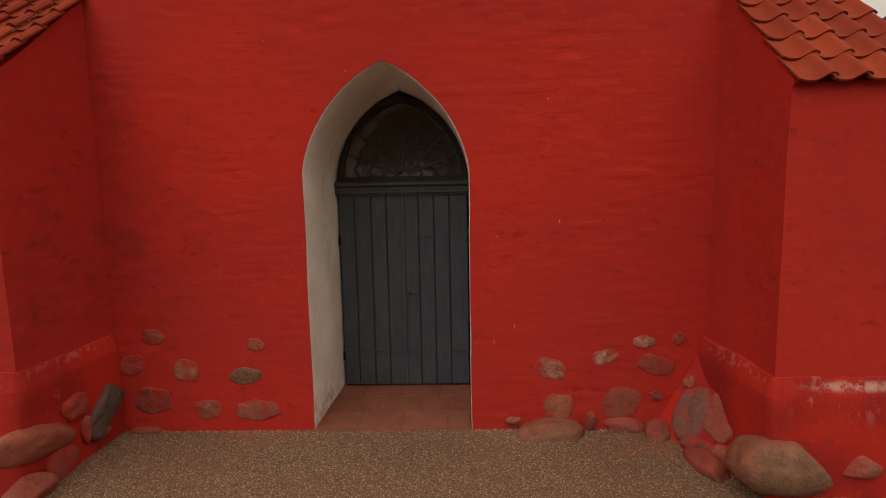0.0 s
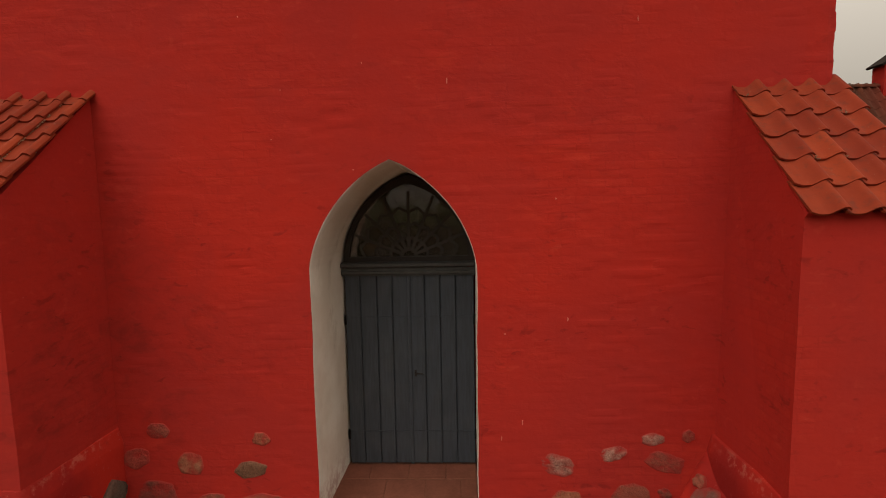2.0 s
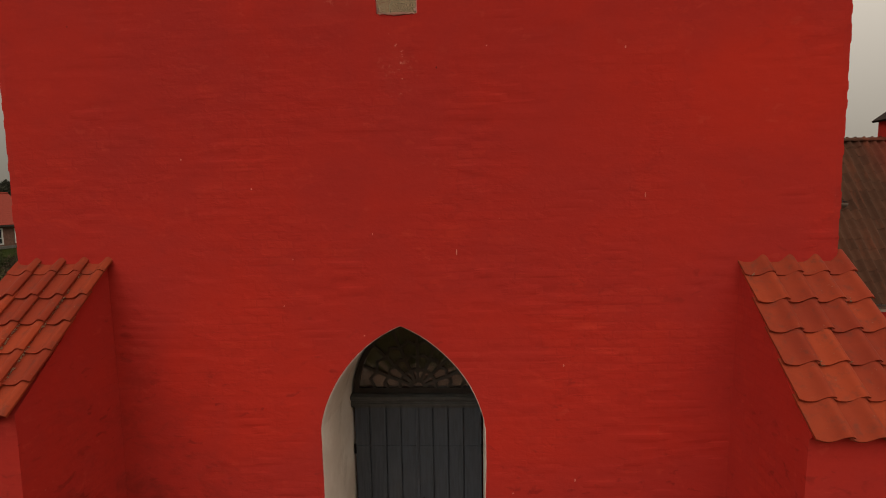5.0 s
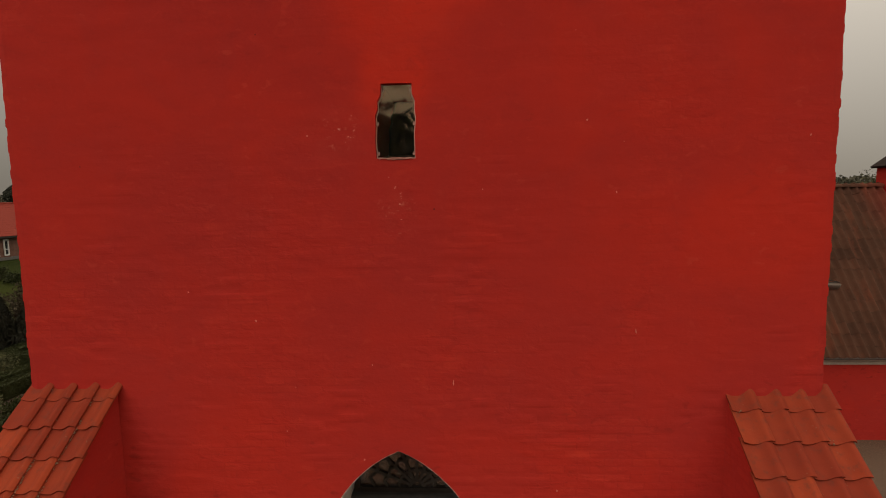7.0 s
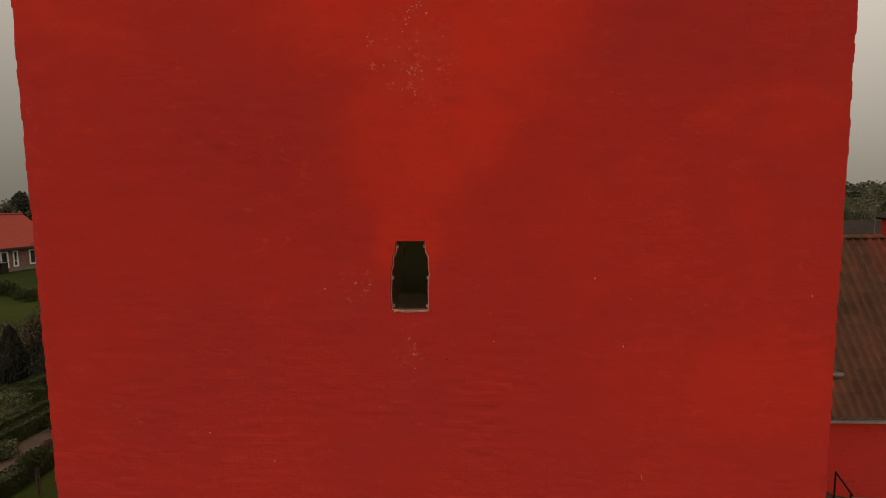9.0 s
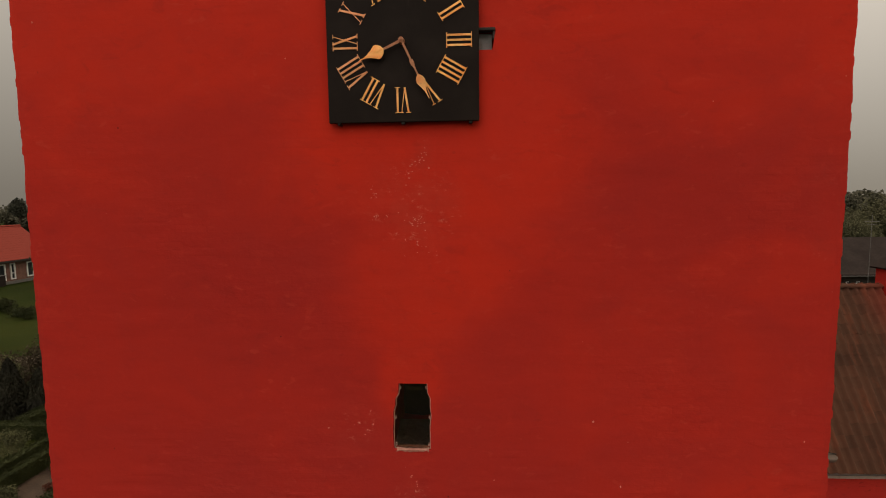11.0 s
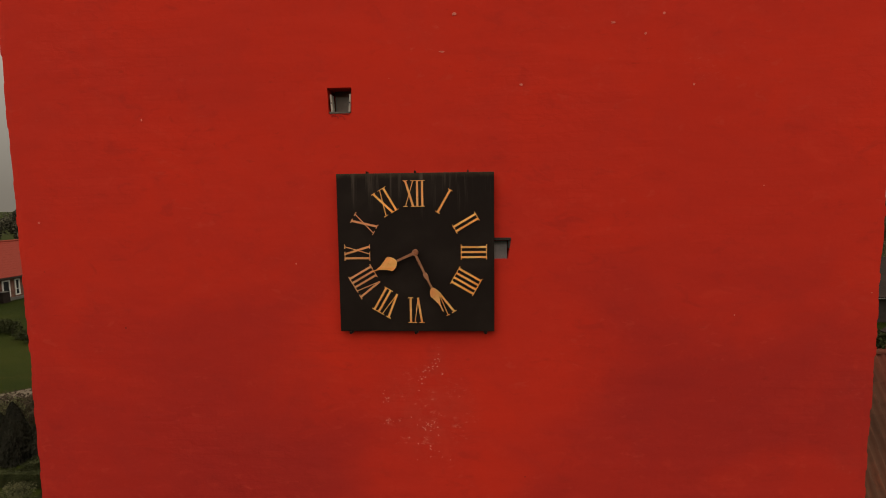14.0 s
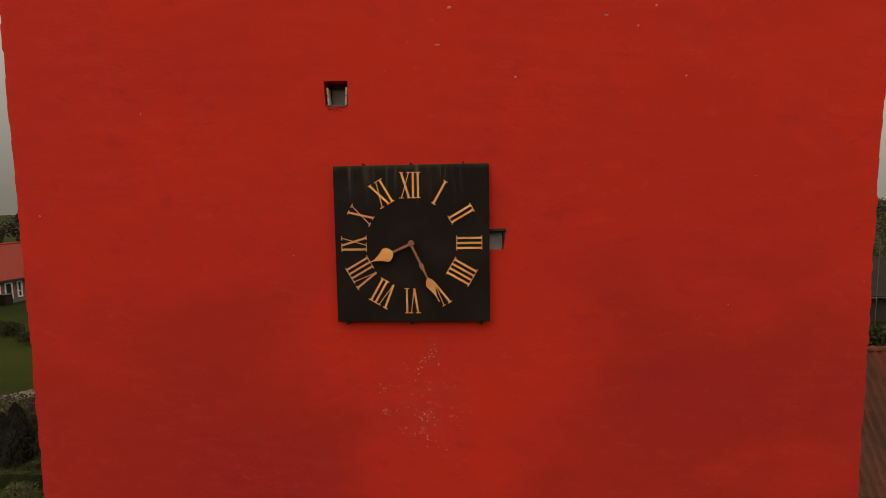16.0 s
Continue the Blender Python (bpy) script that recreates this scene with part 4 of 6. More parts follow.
part("pane", prism(bmesh.new(), shrink(SLIT, 0.004), 0.045, 0.049), ACRYLIC, slit)
inner, outer = shrink(SLIT, 0.011), shrink(SLIT, 0.003)
bm = bmesh.new()
for i in range(len(SLIT)):
    j = (i + 1) % len(SLIT)
    if SLIT[i][1] > 7.3 and SLIT[j][1] > 7.3:
        continue
    prism(bm, [outer[i], outer[j], inner[j], inner[i]], 0.036, 0.0445)
part("pane_edge", bm, EDGE, slit, "pale sealed edge of the sheet")
for x, z in ((-0.70, 7.26), (-0.44, 7.26), (-0.755, 6.95), (-0.412, 6.95), (-0.752, 6.67), (-0.42, 6.67)):
    tab = part("clip", box(bmesh.new(), x - 0.008, x + 0.008, 0.032, 0.044, z - 0.016, z + 0.016, 0.003), EDGE, slit)
    part("screw", rod(bmesh.new(), (x, 0.031, z + 0.01), (x, 0.026, z + 0.01), 0.004), IRON, tab)
xs = [-0.745 + 0.325 * i / 12 for i in range(13)]
rag = [(x, 6.630 + rnd.uniform(-0.004, 0.004)) for x in xs] + [(x, 6.606 + rnd.uniform(-0.010, 0.008) + 0.012 * abs(x + 0.58) / 0.15) for x in xs[::-1]]
part("sill", prism(bmesh.new(), rag, -0.006, 0.034), SALT, slit, "crumbling pale mortar sill")
part("inner_sill", prism_x(bmesh.new(), [(0.06, 6.60), (0.06, 6.615), (0.55, 6.70), (0.55, 6.60)], -0.79, -0.38), MORTAR, slit, "sloping dusty sill inside the slit")
# a dark sheet ends the slit in place of its unlit depth
part("dark_room", box(bmesh.new(), -0.9, -0.3, 0.86, 0.89, 6.5, 7.5), NEAR_BLACK, slit, "dark sheet standing in for the unlit room behind the slit")

hatch = thing("window_2", "small square hatch with pale wooden jambs and grey shutter", "hatch", kind="structure")
part("shutter", box(bmesh.new(), -1.335, -1.198, 0.115, 0.135, 11.835, 11.985), HATCH_BOARD, hatch, "brown-grey weathered shutter")
# a dark brown board stands in for the shaded top of the recess
part("shutter_top", box(bmesh.new(), -1.345, -1.19, 0.15, 0.17, 11.975, 12.045), SHADED_TOP, hatch)
for a, b, lean in ((-1.366, -1.348, 0.010), (-1.188, -1.170, -0.010)):
    bm = box(bmesh.new(), a, b, 0.03, 0.11, 11.838, 11.995, 0.004)
    for v in bm.verts:
        v.co.x += lean * (11.995 - v.co.z) / 0.157
    jamb = part("jamb", bm, PALEWOOD, hatch, "bare pale wooden jamb")
    x = (a + b) / 2 + lean * 0.5
    part("nail", rod(bmesh.new(), (x, 0.031, 11.92), (x, 0.025, 11.92), 0.006), IRON, jamb)
part("sill", uneven(box(bmesh.new(), -1.36, -1.18, -0.004, 0.12, 11.822, 11.836), 0.004, 20, 2), HATCH_BOARD, hatch)
bm = bmesh.new()
rnd = random.Random(17)
for i in range(26):
    x, z, r = rnd.uniform(-1.355, -1.185), 11.815 - abs(rnd.gauss(0, 0.018)), rnd.uniform(0.003, 0.008)
    bmesh.ops.create_icosphere(bm, subdivisions=1, radius=r, matrix=Matrix.Translation((x, wall_y(x, z) - 0.001, z)))
part("crumbled_edge", bm, WORN, hatch, "crumbled dark plaster under the sill")

hole = thing("window_3", "small square wall hole beside the clock with dark lintel", "opening", kind="structure")
part("shutter", box(bmesh.new(), 0.03, 0.222, 0.06, 0.08, 10.50, 10.66), GREYPANE, hole, "grey weathered shutter")
part("lintel", box(bmesh.new(), 0.05, 0.252, -0.012, 0.06, 10.672, 10.697, 0.004), DARK_TRIM, hole, "dark weathered lintel board")
part("jamb", box(bmesh.new(), 0.228, 0.25, 0.0, 0.05, 10.60, 10.668, 0.003), DARK_TRIM, hole)

# ---- clock ----
clock = thing("wall_clock", "square black clock panel with gilded roman numerals on red masonry", "clock")
KX, KZ, KY = -0.606, 10.574, -0.066
part("panel", box(bmesh.new(), -1.305, 0.100, -0.066, -0.028, 9.852, 11.282, 0.006), BLACK, clock)
for x, z in ((-1.03, 11.29), (-0.60, 11.29), (-0.13, 11.29), (-1.21, 9.845), (-0.61, 9.845), (0.02, 9.845)):
    s = 1 if z > 11 else -1
    w = 0.007 if s > 0 else 0.016
    bm = box(bmesh.new(), x - w, x + w, -0.062, 0.02, z - 0.014 - (0.012 if s > 0 else 0.0), z + 0.008 + 0.002 * s, 0.002)
    rod(bm, (x, -0.055, z + 0.006 * s), (x, -0.080, z + 0.006 * s), w * 0.7)
    part("bracket", bm, IRON, clock, "black iron wall bracket")


def numeral(text):
    """Roman strokes, upright at the origin: thick and thin bars with serifs."""
    bm = bmesh.new()
    h, thick, fine, gap = 0.226, 0.0185, 0.007, 0.045
    widths = {"I": gap, "V": 0.098, "X": 0.098}
    total = sum(widths[c] for c in text)
    x = -total / 2
    y0, y1 = KY - 0.007, KY + 0.002

    def serif(cx, z, w):
        bar(bm, (cx - w / 2, z), (cx + w / 2, z), 0.0065, y0 - 0.0006, y1)

    for c in text:
        w = widths[c]
        m = x + w / 2
        if c == "I":
            bar(bm, (m, -h / 2), (m, h / 2), thick, y0, y1)
            serif(m, -h / 2, gap)
            serif(m, h / 2, gap)
        elif c == "V":
            bar(bm, (m - 0.030, h / 2), (m + 0.004, -h / 2), thick, y0, y1)
            bar(bm, (m + 0.034, h / 2), (m + 0.004, -h / 2), fine, y0 - 0.001, y1)
            serif(m - 0.030, h / 2, 0.048)
            serif(m + 0.034, h / 2, 0.034)
        else:
            bar(bm, (m - 0.034, h / 2), (m + 0.034, -h / 2), thick, y0, y1)
            bar(bm, (m + 0.034, h / 2), (m - 0.034, -h / 2), fine, y0 - 0.001, y1)
            for s in (-1, 1):
                serif(m + 0.034 * s, h / 2, 0.040)
                serif(m + 0.034 * s, -h / 2, 0.040)
        x += w
    return bm


for hour, text in enumerate(("XII", "I", "II", "III", "IIII", "V", "VI", "VII", "VIII", "IX", "X", "XI")):
    a = -math.tau * hour / 12
    bm = numeral(text)
    turn = Matrix.Translation((KX, 0, KZ)) @ Matrix.Rotation(-a, 4, "Y") @ Matrix.Translation((0, 0, 0.525))
    bmesh.ops.transform(bm, matrix=turn, verts=bm.verts[:])
    part("numeral", bm, GOLD, clock, "gilded roman numeral " + text)


def pointer_shaft(leaf_at, shaft, y, knot):
    """A slim tapering shaft with a small knot."""
    bm = bmesh.new()
    prism(bm, [(-shaft / 2, -0.02), (shaft / 2, -0.02), (shaft * 0.36, leaf_at + 0.01), (-shaft * 0.36, leaf_at + 0.01)], y - 0.006, y + 0.002)
    if knot:
        prism(bm, [(-shaft * 0.75, knot - 0.03), (shaft * 0.75, knot - 0.03), (shaft * 0.9, knot), (shaft * 0.5, knot + 0.03), (-shaft * 0.5, knot + 0.03), (-shaft * 0.9, knot)], y - 0.008, y + 0.003)
    return bm


def pointer_leaf(length, leaf_at, leaf_w, y):
    """A heart-shaped leaf drawn out to a point."""
    side = []
    for i in range(17):
        t = i / 16
        w = leaf_w * (math.sin(1.571 * t / 0.3) ** 0.6 if t < 0.3 else ((1 - t) / 0.7) ** 1.9)
        side.append((max(w, 0.004), leaf_at + (length - leaf_at) * t))
    return prism(bmesh.new(), side + [(-x, z) for x, z in side[::-1]], y - 0.008, y + 0.003)


for name, (length, leaf_at, leaf_w, shaft, y, knot), deg, label in (
        ("hour_pointer", (0.42, 0.180, 0.066, 0.026, -0.098, 0), 246.3, "hour pointer with a broad gilded leaf"),
        ("minute_pointer", (0.58, 0.345, 0.043, 0.022, -0.118, 0.23), 154.6, "minute pointer with a slim gilded leaf")):
    turn = Matrix.Translation((KX, 0, KZ)) @ Matrix.Rotation(radians(deg), 4, "Y")
    pieces = [pointer_shaft(leaf_at, shaft, y, knot), pointer_leaf(length, leaf_at, leaf_w, y)]
    for bm in pieces:
        bmesh.ops.transform(bm, matrix=turn, verts=bm.verts[:])
    arm = part(name, pieces[0], COPPER, clock, label)
    part("pointer_leaf", pieces[1], GOLD, arm, "gilded leaf")
bm = rod(bmesh.new(), (KX, -0.062, KZ), (KX, -0.130, KZ), 0.030, 0.024, 14)
rod(bm, (KX, -0.128, KZ), (KX, -0.140, KZ), 0.012, 0.009, 10)
part("hub", bm, COPPER, clock, "tarnished copper hub")


# ---- buttresses ----
def pantile(width, length, thick, seg, deep=1.0):
    """A clay pantile: a trough and a roll, lying along -y from its head."""
    bm = bmesh.new()
    s = deep * width / 0.24

    def h(u):
        tuck = -0.012 * (1 - u / 0.16) if u < 0.16 else 0.0
        if u < 0.74:
            return tuck + s * (0.012 - 0.027 * min(1.0, 1.25 * math.sin(math.pi * u / 0.74)))
        return s * (0.012 + 0.029 * math.sin(math.pi * (u - 0.74) / 0.42))

    def lip(u):
        return 0.05 * width * math.sin(math.pi * u / 0.74) if u < 0.74 else 0.0

    us = [1.13 * i / seg for i in range(seg + 1)]
    top, low = [], []
    for v in (0.0, length):
        top.append([bm.verts.new((u * width, -v - (lip(u) if v else 0.0), h(u))) for u in us])
        low.append([bm.verts.new((u * width, -v - (lip(u) if v else 0.0), h(u) - thick)) for u in us])
    for i in range(seg):
        bm.faces.new((top[0][i], top[1][i], top[1][i + 1], top[0][i + 1]))
        bm.faces.new((low[0][i], low[0][i + 1], low[1][i + 1], low[1][i]))
        for q in ((top[1][i], low[1][i], low[1][i + 1], top[1][i + 1]), (top[0][i], top[0][i + 1], low[0][i + 1], low[0][i])):
            bm.faces.new([bm.verts.new(v.co) for v in q])
    for i in (0, seg):
        q = (top[0][i], low[0][i], low[1][i], top[1][i])
        bm.faces.new([bm.verts.new(v.co) for v in (q if i == 0 else q[::-1])])
    bm.normal_update()
    for p in bm.faces:
        inner = p.calc_center_median() - Vector((0.56 * width, -0.5 * length, -0.5 * thick))
        if (abs(p.normal.y) > 0.5 and p.normal.y * inner.y < 0) or (abs(p.normal.x) > 0.9 and len(p.verts) == 4 and p.normal.x * inner.x < 0):
            p.normal_flip()
    return bm


BIG_TILE = mesh_of(pantile(0.236, 0.350, 0.016, 16), TILE)
for p in BIG_TILE.polygons:
    p.use_smooth = abs(p.normal.y) < 0.5
rnd = random.Random(21)


def buttress(x0, x1, eave_y, eave_z, top_z, tile_x0, skew, ledge, seed):
    """A stepped masonry buttress with a pantiled slope and a worn plinth."""
    front = eave_y + 0.065
    block = prism_x(bmesh.new(), [(0.1, -0.2), (front, -0.2), (front, eave_z + 0.005), (-0.02, top_z - 0.045), (0.1, top_z - 0.045)], x0, x1)
    for v in block.verts:
        if x0 > 0 and v.co.x < x0 + 0.01 and v.co.y > -0.1 and v.co.z > 1:
            v.co.x += 0.085
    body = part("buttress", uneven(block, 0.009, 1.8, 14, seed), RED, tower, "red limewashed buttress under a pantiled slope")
    bm = bmesh.new()
    o = 0.045
    ring0 = [(x0 - o, 0.05), (x1 + 0.01, 0.05), (x1 + 0.01, front - o), (x0 - o, front - o)] if x0 > 0 else [(x0 - 0.01, 0.05), (x1 + o, 0.05), (x1 + o, front - o), (x0 - 0.01, front - o)]
    ring1 = [(min(max(x, x0 - 0.004), x1 + 0.004), max(y, front - 0.004)) for x, y in ring0]
    ls = [[bm.verts.new((x, y, z)) for x, y in r] for r, z in ((ring0, -0.2), (ring0, ledge - 0.11), (ring1, ledge + 0.045))]
    for a, b in zip(ls, ls[1:]):
        for i in range(4):
            bm.faces.new((a[i], a[(i + 1) % 4], b[(i + 1) % 4], b[i]))
    bm.faces.new(ls[2])
    bm.faces.new(ls[0][::-1])
    bmesh.ops.recalc_face_normals(bm, faces=bm.faces[:])
    uneven(bm, 0.018, 3.0, 12, seed + 5)
    part("plinth", bm, WORN, body, "scraped red plinth with a sloping ledge", True)
    th = math.atan2(top_z - eave_z, -eave_y)
    run = math.hypot(top_z - eave_z, eave_y)
    gauge = 0.296 if x0 > 0 else 0.288
    for row in range(6):
        head = gauge * row + 0.350
        for col in range(4):
            s = min(head, run + 0.09)
            y, z = eave_y + s * math.cos(th), eave_z + s * math.sin(th)
            x = tile_x0 + 0.236 * col + skew * s / run + rnd.uniform(-0.006, 0.006)
            ob = part("roof_tile", BIG_TILE, None, body)
            ob.matrix_basis = pose(x, y, z, math.degrees(th) - 4.0 + rnd.uniform(-0.25, 0.25), rnd.uniform(-0.3, 0.3), rnd.uniform(-0.4, 0.4))
            if head > run + 0.09:
                ob.scale = (1, (s - gauge * row) / 0.350, 1)
    if x0 > 0:
        # mortar bedding under the open edge of the tiling
        cs, sn = math.cos(th), math.sin(th)
        bed = [(eave_y + q * cs - h * sn, eave_z + q * sn + h * cs) for q, h in ((0.03, -0.06), (0.03, -0.022), (run - 0.02, -0.018), (run - 0.02, -0.06))]
        strip = prism_x(bmesh.new(), bed, x0 - 0.004, x0 + 0.035)
        for v in strip.verts:
            v.co.x += 0.012 + skew * (v.co.z - eave_z) / (top_z - eave_z)
        part("verge", uneven(strip, 0.004, 9, 5, seed), RED, body, "red washed mortar bed under the tile edge")
    bm = bmesh.new()
    for row in range(1, 6):
        for col in range(5):
            if rnd.random() < (0.3 if x0 < 0 else 0.8):
                continue
            for q in range(rnd.randint(5, 14)):
                s = gauge * row + rnd.uniform(-0.10, 0.12) if x0 < 0 else gauge * row + rnd.uniform(-0.025, 0.02)
                x = tile_x0 + 0.236 * col + skew * s / run + (rnd.uniform(0.0, 0.03) if x0 < 0 else rnd.uniform(-0.05, 0.10))
                if not x0 + (0.01 if x0 < 0 else 0.09) < x < x1 + 0.03:
                    continue
                r = rnd.uniform(0.004, 0.010)
                m = Matrix.Translation((x, eave_y + s * math.cos(th) - 0.008, eave_z + s * math.sin(th) + 0.012)) @ Euler((rnd.random() * 6, rnd.random() * 6, 0)).to_matrix().to_4x4()
                bmesh.ops.create_icosphere(bm, subdivisions=1, radius=r, matrix=m @ Matrix.Diagonal((1.8, 1, 0.55, 1)))
    if x0 < 0:
        for col, first in ((2, 2), (3, 1)):
            for q in range(int(120 * (6 - first) / 4)):
                s = gauge * first + rnd.random() * (run - gauge * first - 0.1) if col == 3 else rnd.random() * run * 0.62
                if noise.noise(Vector((s * 5, col, 3))) < -0.15:
                    continue
                x = tile_x0 + 0.236 * col + 0.034 + skew * s / run + rnd.uniform(-0.010, 0.012)
                m = Matrix.Translation((x, eave_y + s * math.cos(th) - 0.010, eave_z + s * math.sin(th) + 0.010)) @ Euler((rnd.random() * 6, rnd.random() * 6, 0)).to_matrix().to_4x4()
                bmesh.ops.create_icosphere(bm, subdivisions=1, radius=rnd.uniform(0.003, 0.009), matrix=m @ Matrix.Diagonal((1.5, 1, 0.6, 1)))
    tagged(part("mortar_crumbs", bm, MORTAR, body, "crumbled pale mortar between the tiles"), kind="stuff")
    return body


buttress(2.49, 3.43, -1.175, 3.165, 4.315, 2.475, 0.08, 0.925, 1.0)
buttress(-4.40, -3.50, -1.175, 3.32, 4.37, -4.455, 0.03, 1.01, 2.0)

# ---- fieldstones ----
FACE = (  # on the front wall: x, z, half width, half height, material, turn
    (-3.08, 1.02, 0.125, 0.085, 1, 0), (-3.33, 0.72, 0.155, 0.115, 1, -8), (-2.77, 0.67, 0.15, 0.12, 2, 10), (-2.02, 0.93, 0.10, 0.072, 2, 8),
    (-2.14, 0.60, 0.185, 0.095, 5, -5), (-2.04, 0.23, 0.26, 0.115, 0, 3), (-2.56, 0.24, 0.155, 0.11, 0, -6), (-3.13, 0.34, 0.22, 0.145, 4, 5),
    (0.98, 0.66, 0.185, 0.12, 6, 15), (1.53, 0.77, 0.15, 0.085, 6, -12), (1.92, 0.92, 0.12, 0.07, 6, -4), (2.04, 0.68, 0.215, 0.105, 1, 14),
    (1.08, 0.25, 0.17, 0.155, 2, -5), (1.70, 0.29, 0.22, 0.18, 0, -4), (2.04, 0.36, 0.085, 0.06, 4, 20), (2.26, 0.95, 0.07, 0.07, 1, -10),
)
n_s = 0


def stone(x, y, z, size, mat, turn=(0, 0, 0), flat=0.5):
    global n_s
    n_s += 1
    ob = part("fieldstone", rock(n_s * 1.37, (1, 1, 1), flat, mat == 5), ROCKS.get(mat, STONES[mat]), tower, smooth=True)
    ob.matrix_basis = pose(x, y, z, *turn) @ Matrix.Diagonal((*size, 1))
    return ob


def flush_stone(seed, corners=0):
    """The face of a stone bedded in the wall: a cornered, worn outline with a low, broken crown."""
    rnd = random.Random(seed)
    bm = bmesh.new()
    n = 40
    off = Vector((seed * 2.3, seed * 5.1, 0))
    k = corners or rnd.choice((5, 6, 6, 7))
    first = rnd.uniform(0, 6.3)
    sides = [(first + math.tau * (i + rnd.uniform(-0.22, 0.22)) / k, rnd.uniform(0.86, 1.10)) for i in range(k)]
    rings = []
    for rr, depth in ((1.05, 1.2), (1.0, 0.002), (0.96, -0.45), (0.86, -0.78), (0.70, -0.95), (0.48, -1.04), (0.22, -1.06)):
        row = []
        for i in range(n):
            a = math.tau * i / n
            c, s = math.cos(a), math.sin(a)
            r = (abs(c) ** 3 + abs(s) ** 3) ** (-1 / 3)
            for at, far in sides:
                g = math.cos(a - at)
                if g > 0.1:
                    cut = far / g
                    h = max(0.0, min(1.0, 0.5 + 0.5 * (cut - r) / 0.30))
                    r = cut + (r - cut) * h - 0.12 * h * (1 - h)
            r *= 1 + 0.07 * noise.noise(Vector((c, s, 0)) * 2.6 + off) + 0.035 * noise.noise(Vector((c, s, 0)) * 7.0 + off)
            x, z = r * c * rr, r * s * rr
            y = 1.2 * depth if depth > 0 else depth * (1 + 0.7 * noise.noise(Vector((x, z, seed)) * 1.5) + 0.35 * noise.noise(Vector((x, z, seed)) * 4.5))
            row.append(bm.verts.new((x, y, z)))
        rings.append(row)
    for a, b in zip(rings, rings[1:]):
        for i in range(n):
            bm.faces.new((a[i], a[(i + 1) % n], b[(i + 1) % n], b[i]))
    bm.faces.new(rings[-1])
    bm.faces.new(rings[0][::-1])
    bmesh.ops.recalc_face_normals(bm, faces=bm.faces[:])
    return bm


for i, (x, z, w, h, mat, turn) in enumerate(FACE):
    ob = part("fieldstone", flush_stone(i + 3), STONES[mat], tower, smooth=True)
    ob.matrix_basis = pose(x, 0.004, z, 0, turn, 0) @ Matrix.Diagonal((w * 0.98, 0.015, h * 1.0, 1))
for i, (y, z, w, h, mat) in enumerate(((-0.62, 0.56, 0.15, 0.12, 1), (-0.52, 0.30, 0.06, 0.13, 0), (-0.36, 0.20, 0.13, 0.10, 1), (-0.82, 0.12, 0.17, 0.17, 1))):
    ob = part("fieldstone", flush_stone(i + 40), STONES[mat], tower, smooth=True)
    ob.matrix_basis = pose(-3.44, y, z, 0, 0, 90) @ Matrix.Diagonal((w, 0.03, h, 1))

ob = part("fieldstone", flush_stone(45, 4), STONES[3], tower, "dark grey-green fieldstone, bare of wash", smooth=True)
ob.matrix_basis = pose(-3.44, -0.29, 0.37, 0, 0, 90) @ Matrix.Rotation(radians(50), 4, "Y") @ Matrix.Diagonal((0.15, 0.05, 0.29, 1))

# a sloping fillet of washed rubble in the corner beside the other buttress
bm = bmesh.new()
top, out, along = Vector((2.47, 0.03, 0.86)), Vector((1.98, 0.03, -0.05)), Vector((2.47, -1.05, -0.05))
back = Vector((2.47, 0.03, -0.05))
f = [bm.verts.new(v) for v in (top, out, along, back)]
for q in ((0, 1, 2), (0, 3, 1), (0, 2, 3), (1, 3, 2)):
    bm.faces.new([f[i] for i in q])
bmesh.ops.recalc_face_normals(bm, faces=bm.faces[:])
bmesh.ops.subdivide_edges(bm, edges=bm.edges[:], cuts=14, use_grid_fill=True)
uneven(bm, 0.03, 4.0, 0, 3.0)
part("corner_fillet", bm, WORN, tower, "sloping washed rubble filling the corner", True)
slope = (out - top).cross(along - top).normalized()
if slope.y > 0:
    slope = -slope
for i, (u, v, w, h, deep, mat, roll) in enumerate(((0.62, 0.44, 0.19, 0.29, 0.05, 7, 4), (0.56, 0.86, 0.17, 0.23, 0.035, 0, -22), (0.36, 0.30, 0.07, 0.075, 0.04, 0, 0),
                                                   (0.92, 0.50, 0.17, 0.15, 0.06, 4, 10), (0.86, 0.72, 0.08, 0.11, 0.04, 2, -10))):
    place = top + ((out - top) * (1 - v) + (along - top) * v) * u
    across = Vector((0, 0, 1)).cross(slope).normalized()
    up = slope.cross(across)
    m = Matrix((across, -slope, up)).transposed().to_4x4()
    ob = part("fieldstone", flush_stone(i + 60, 6), STONES[mat], tower, smooth=True)
    ob.matrix_basis = Matrix.Translation(place) @ m @ Matrix.Rotation(radians(roll), 4, "Y") @ Matrix.Diagonal((w, deep, h, 1))
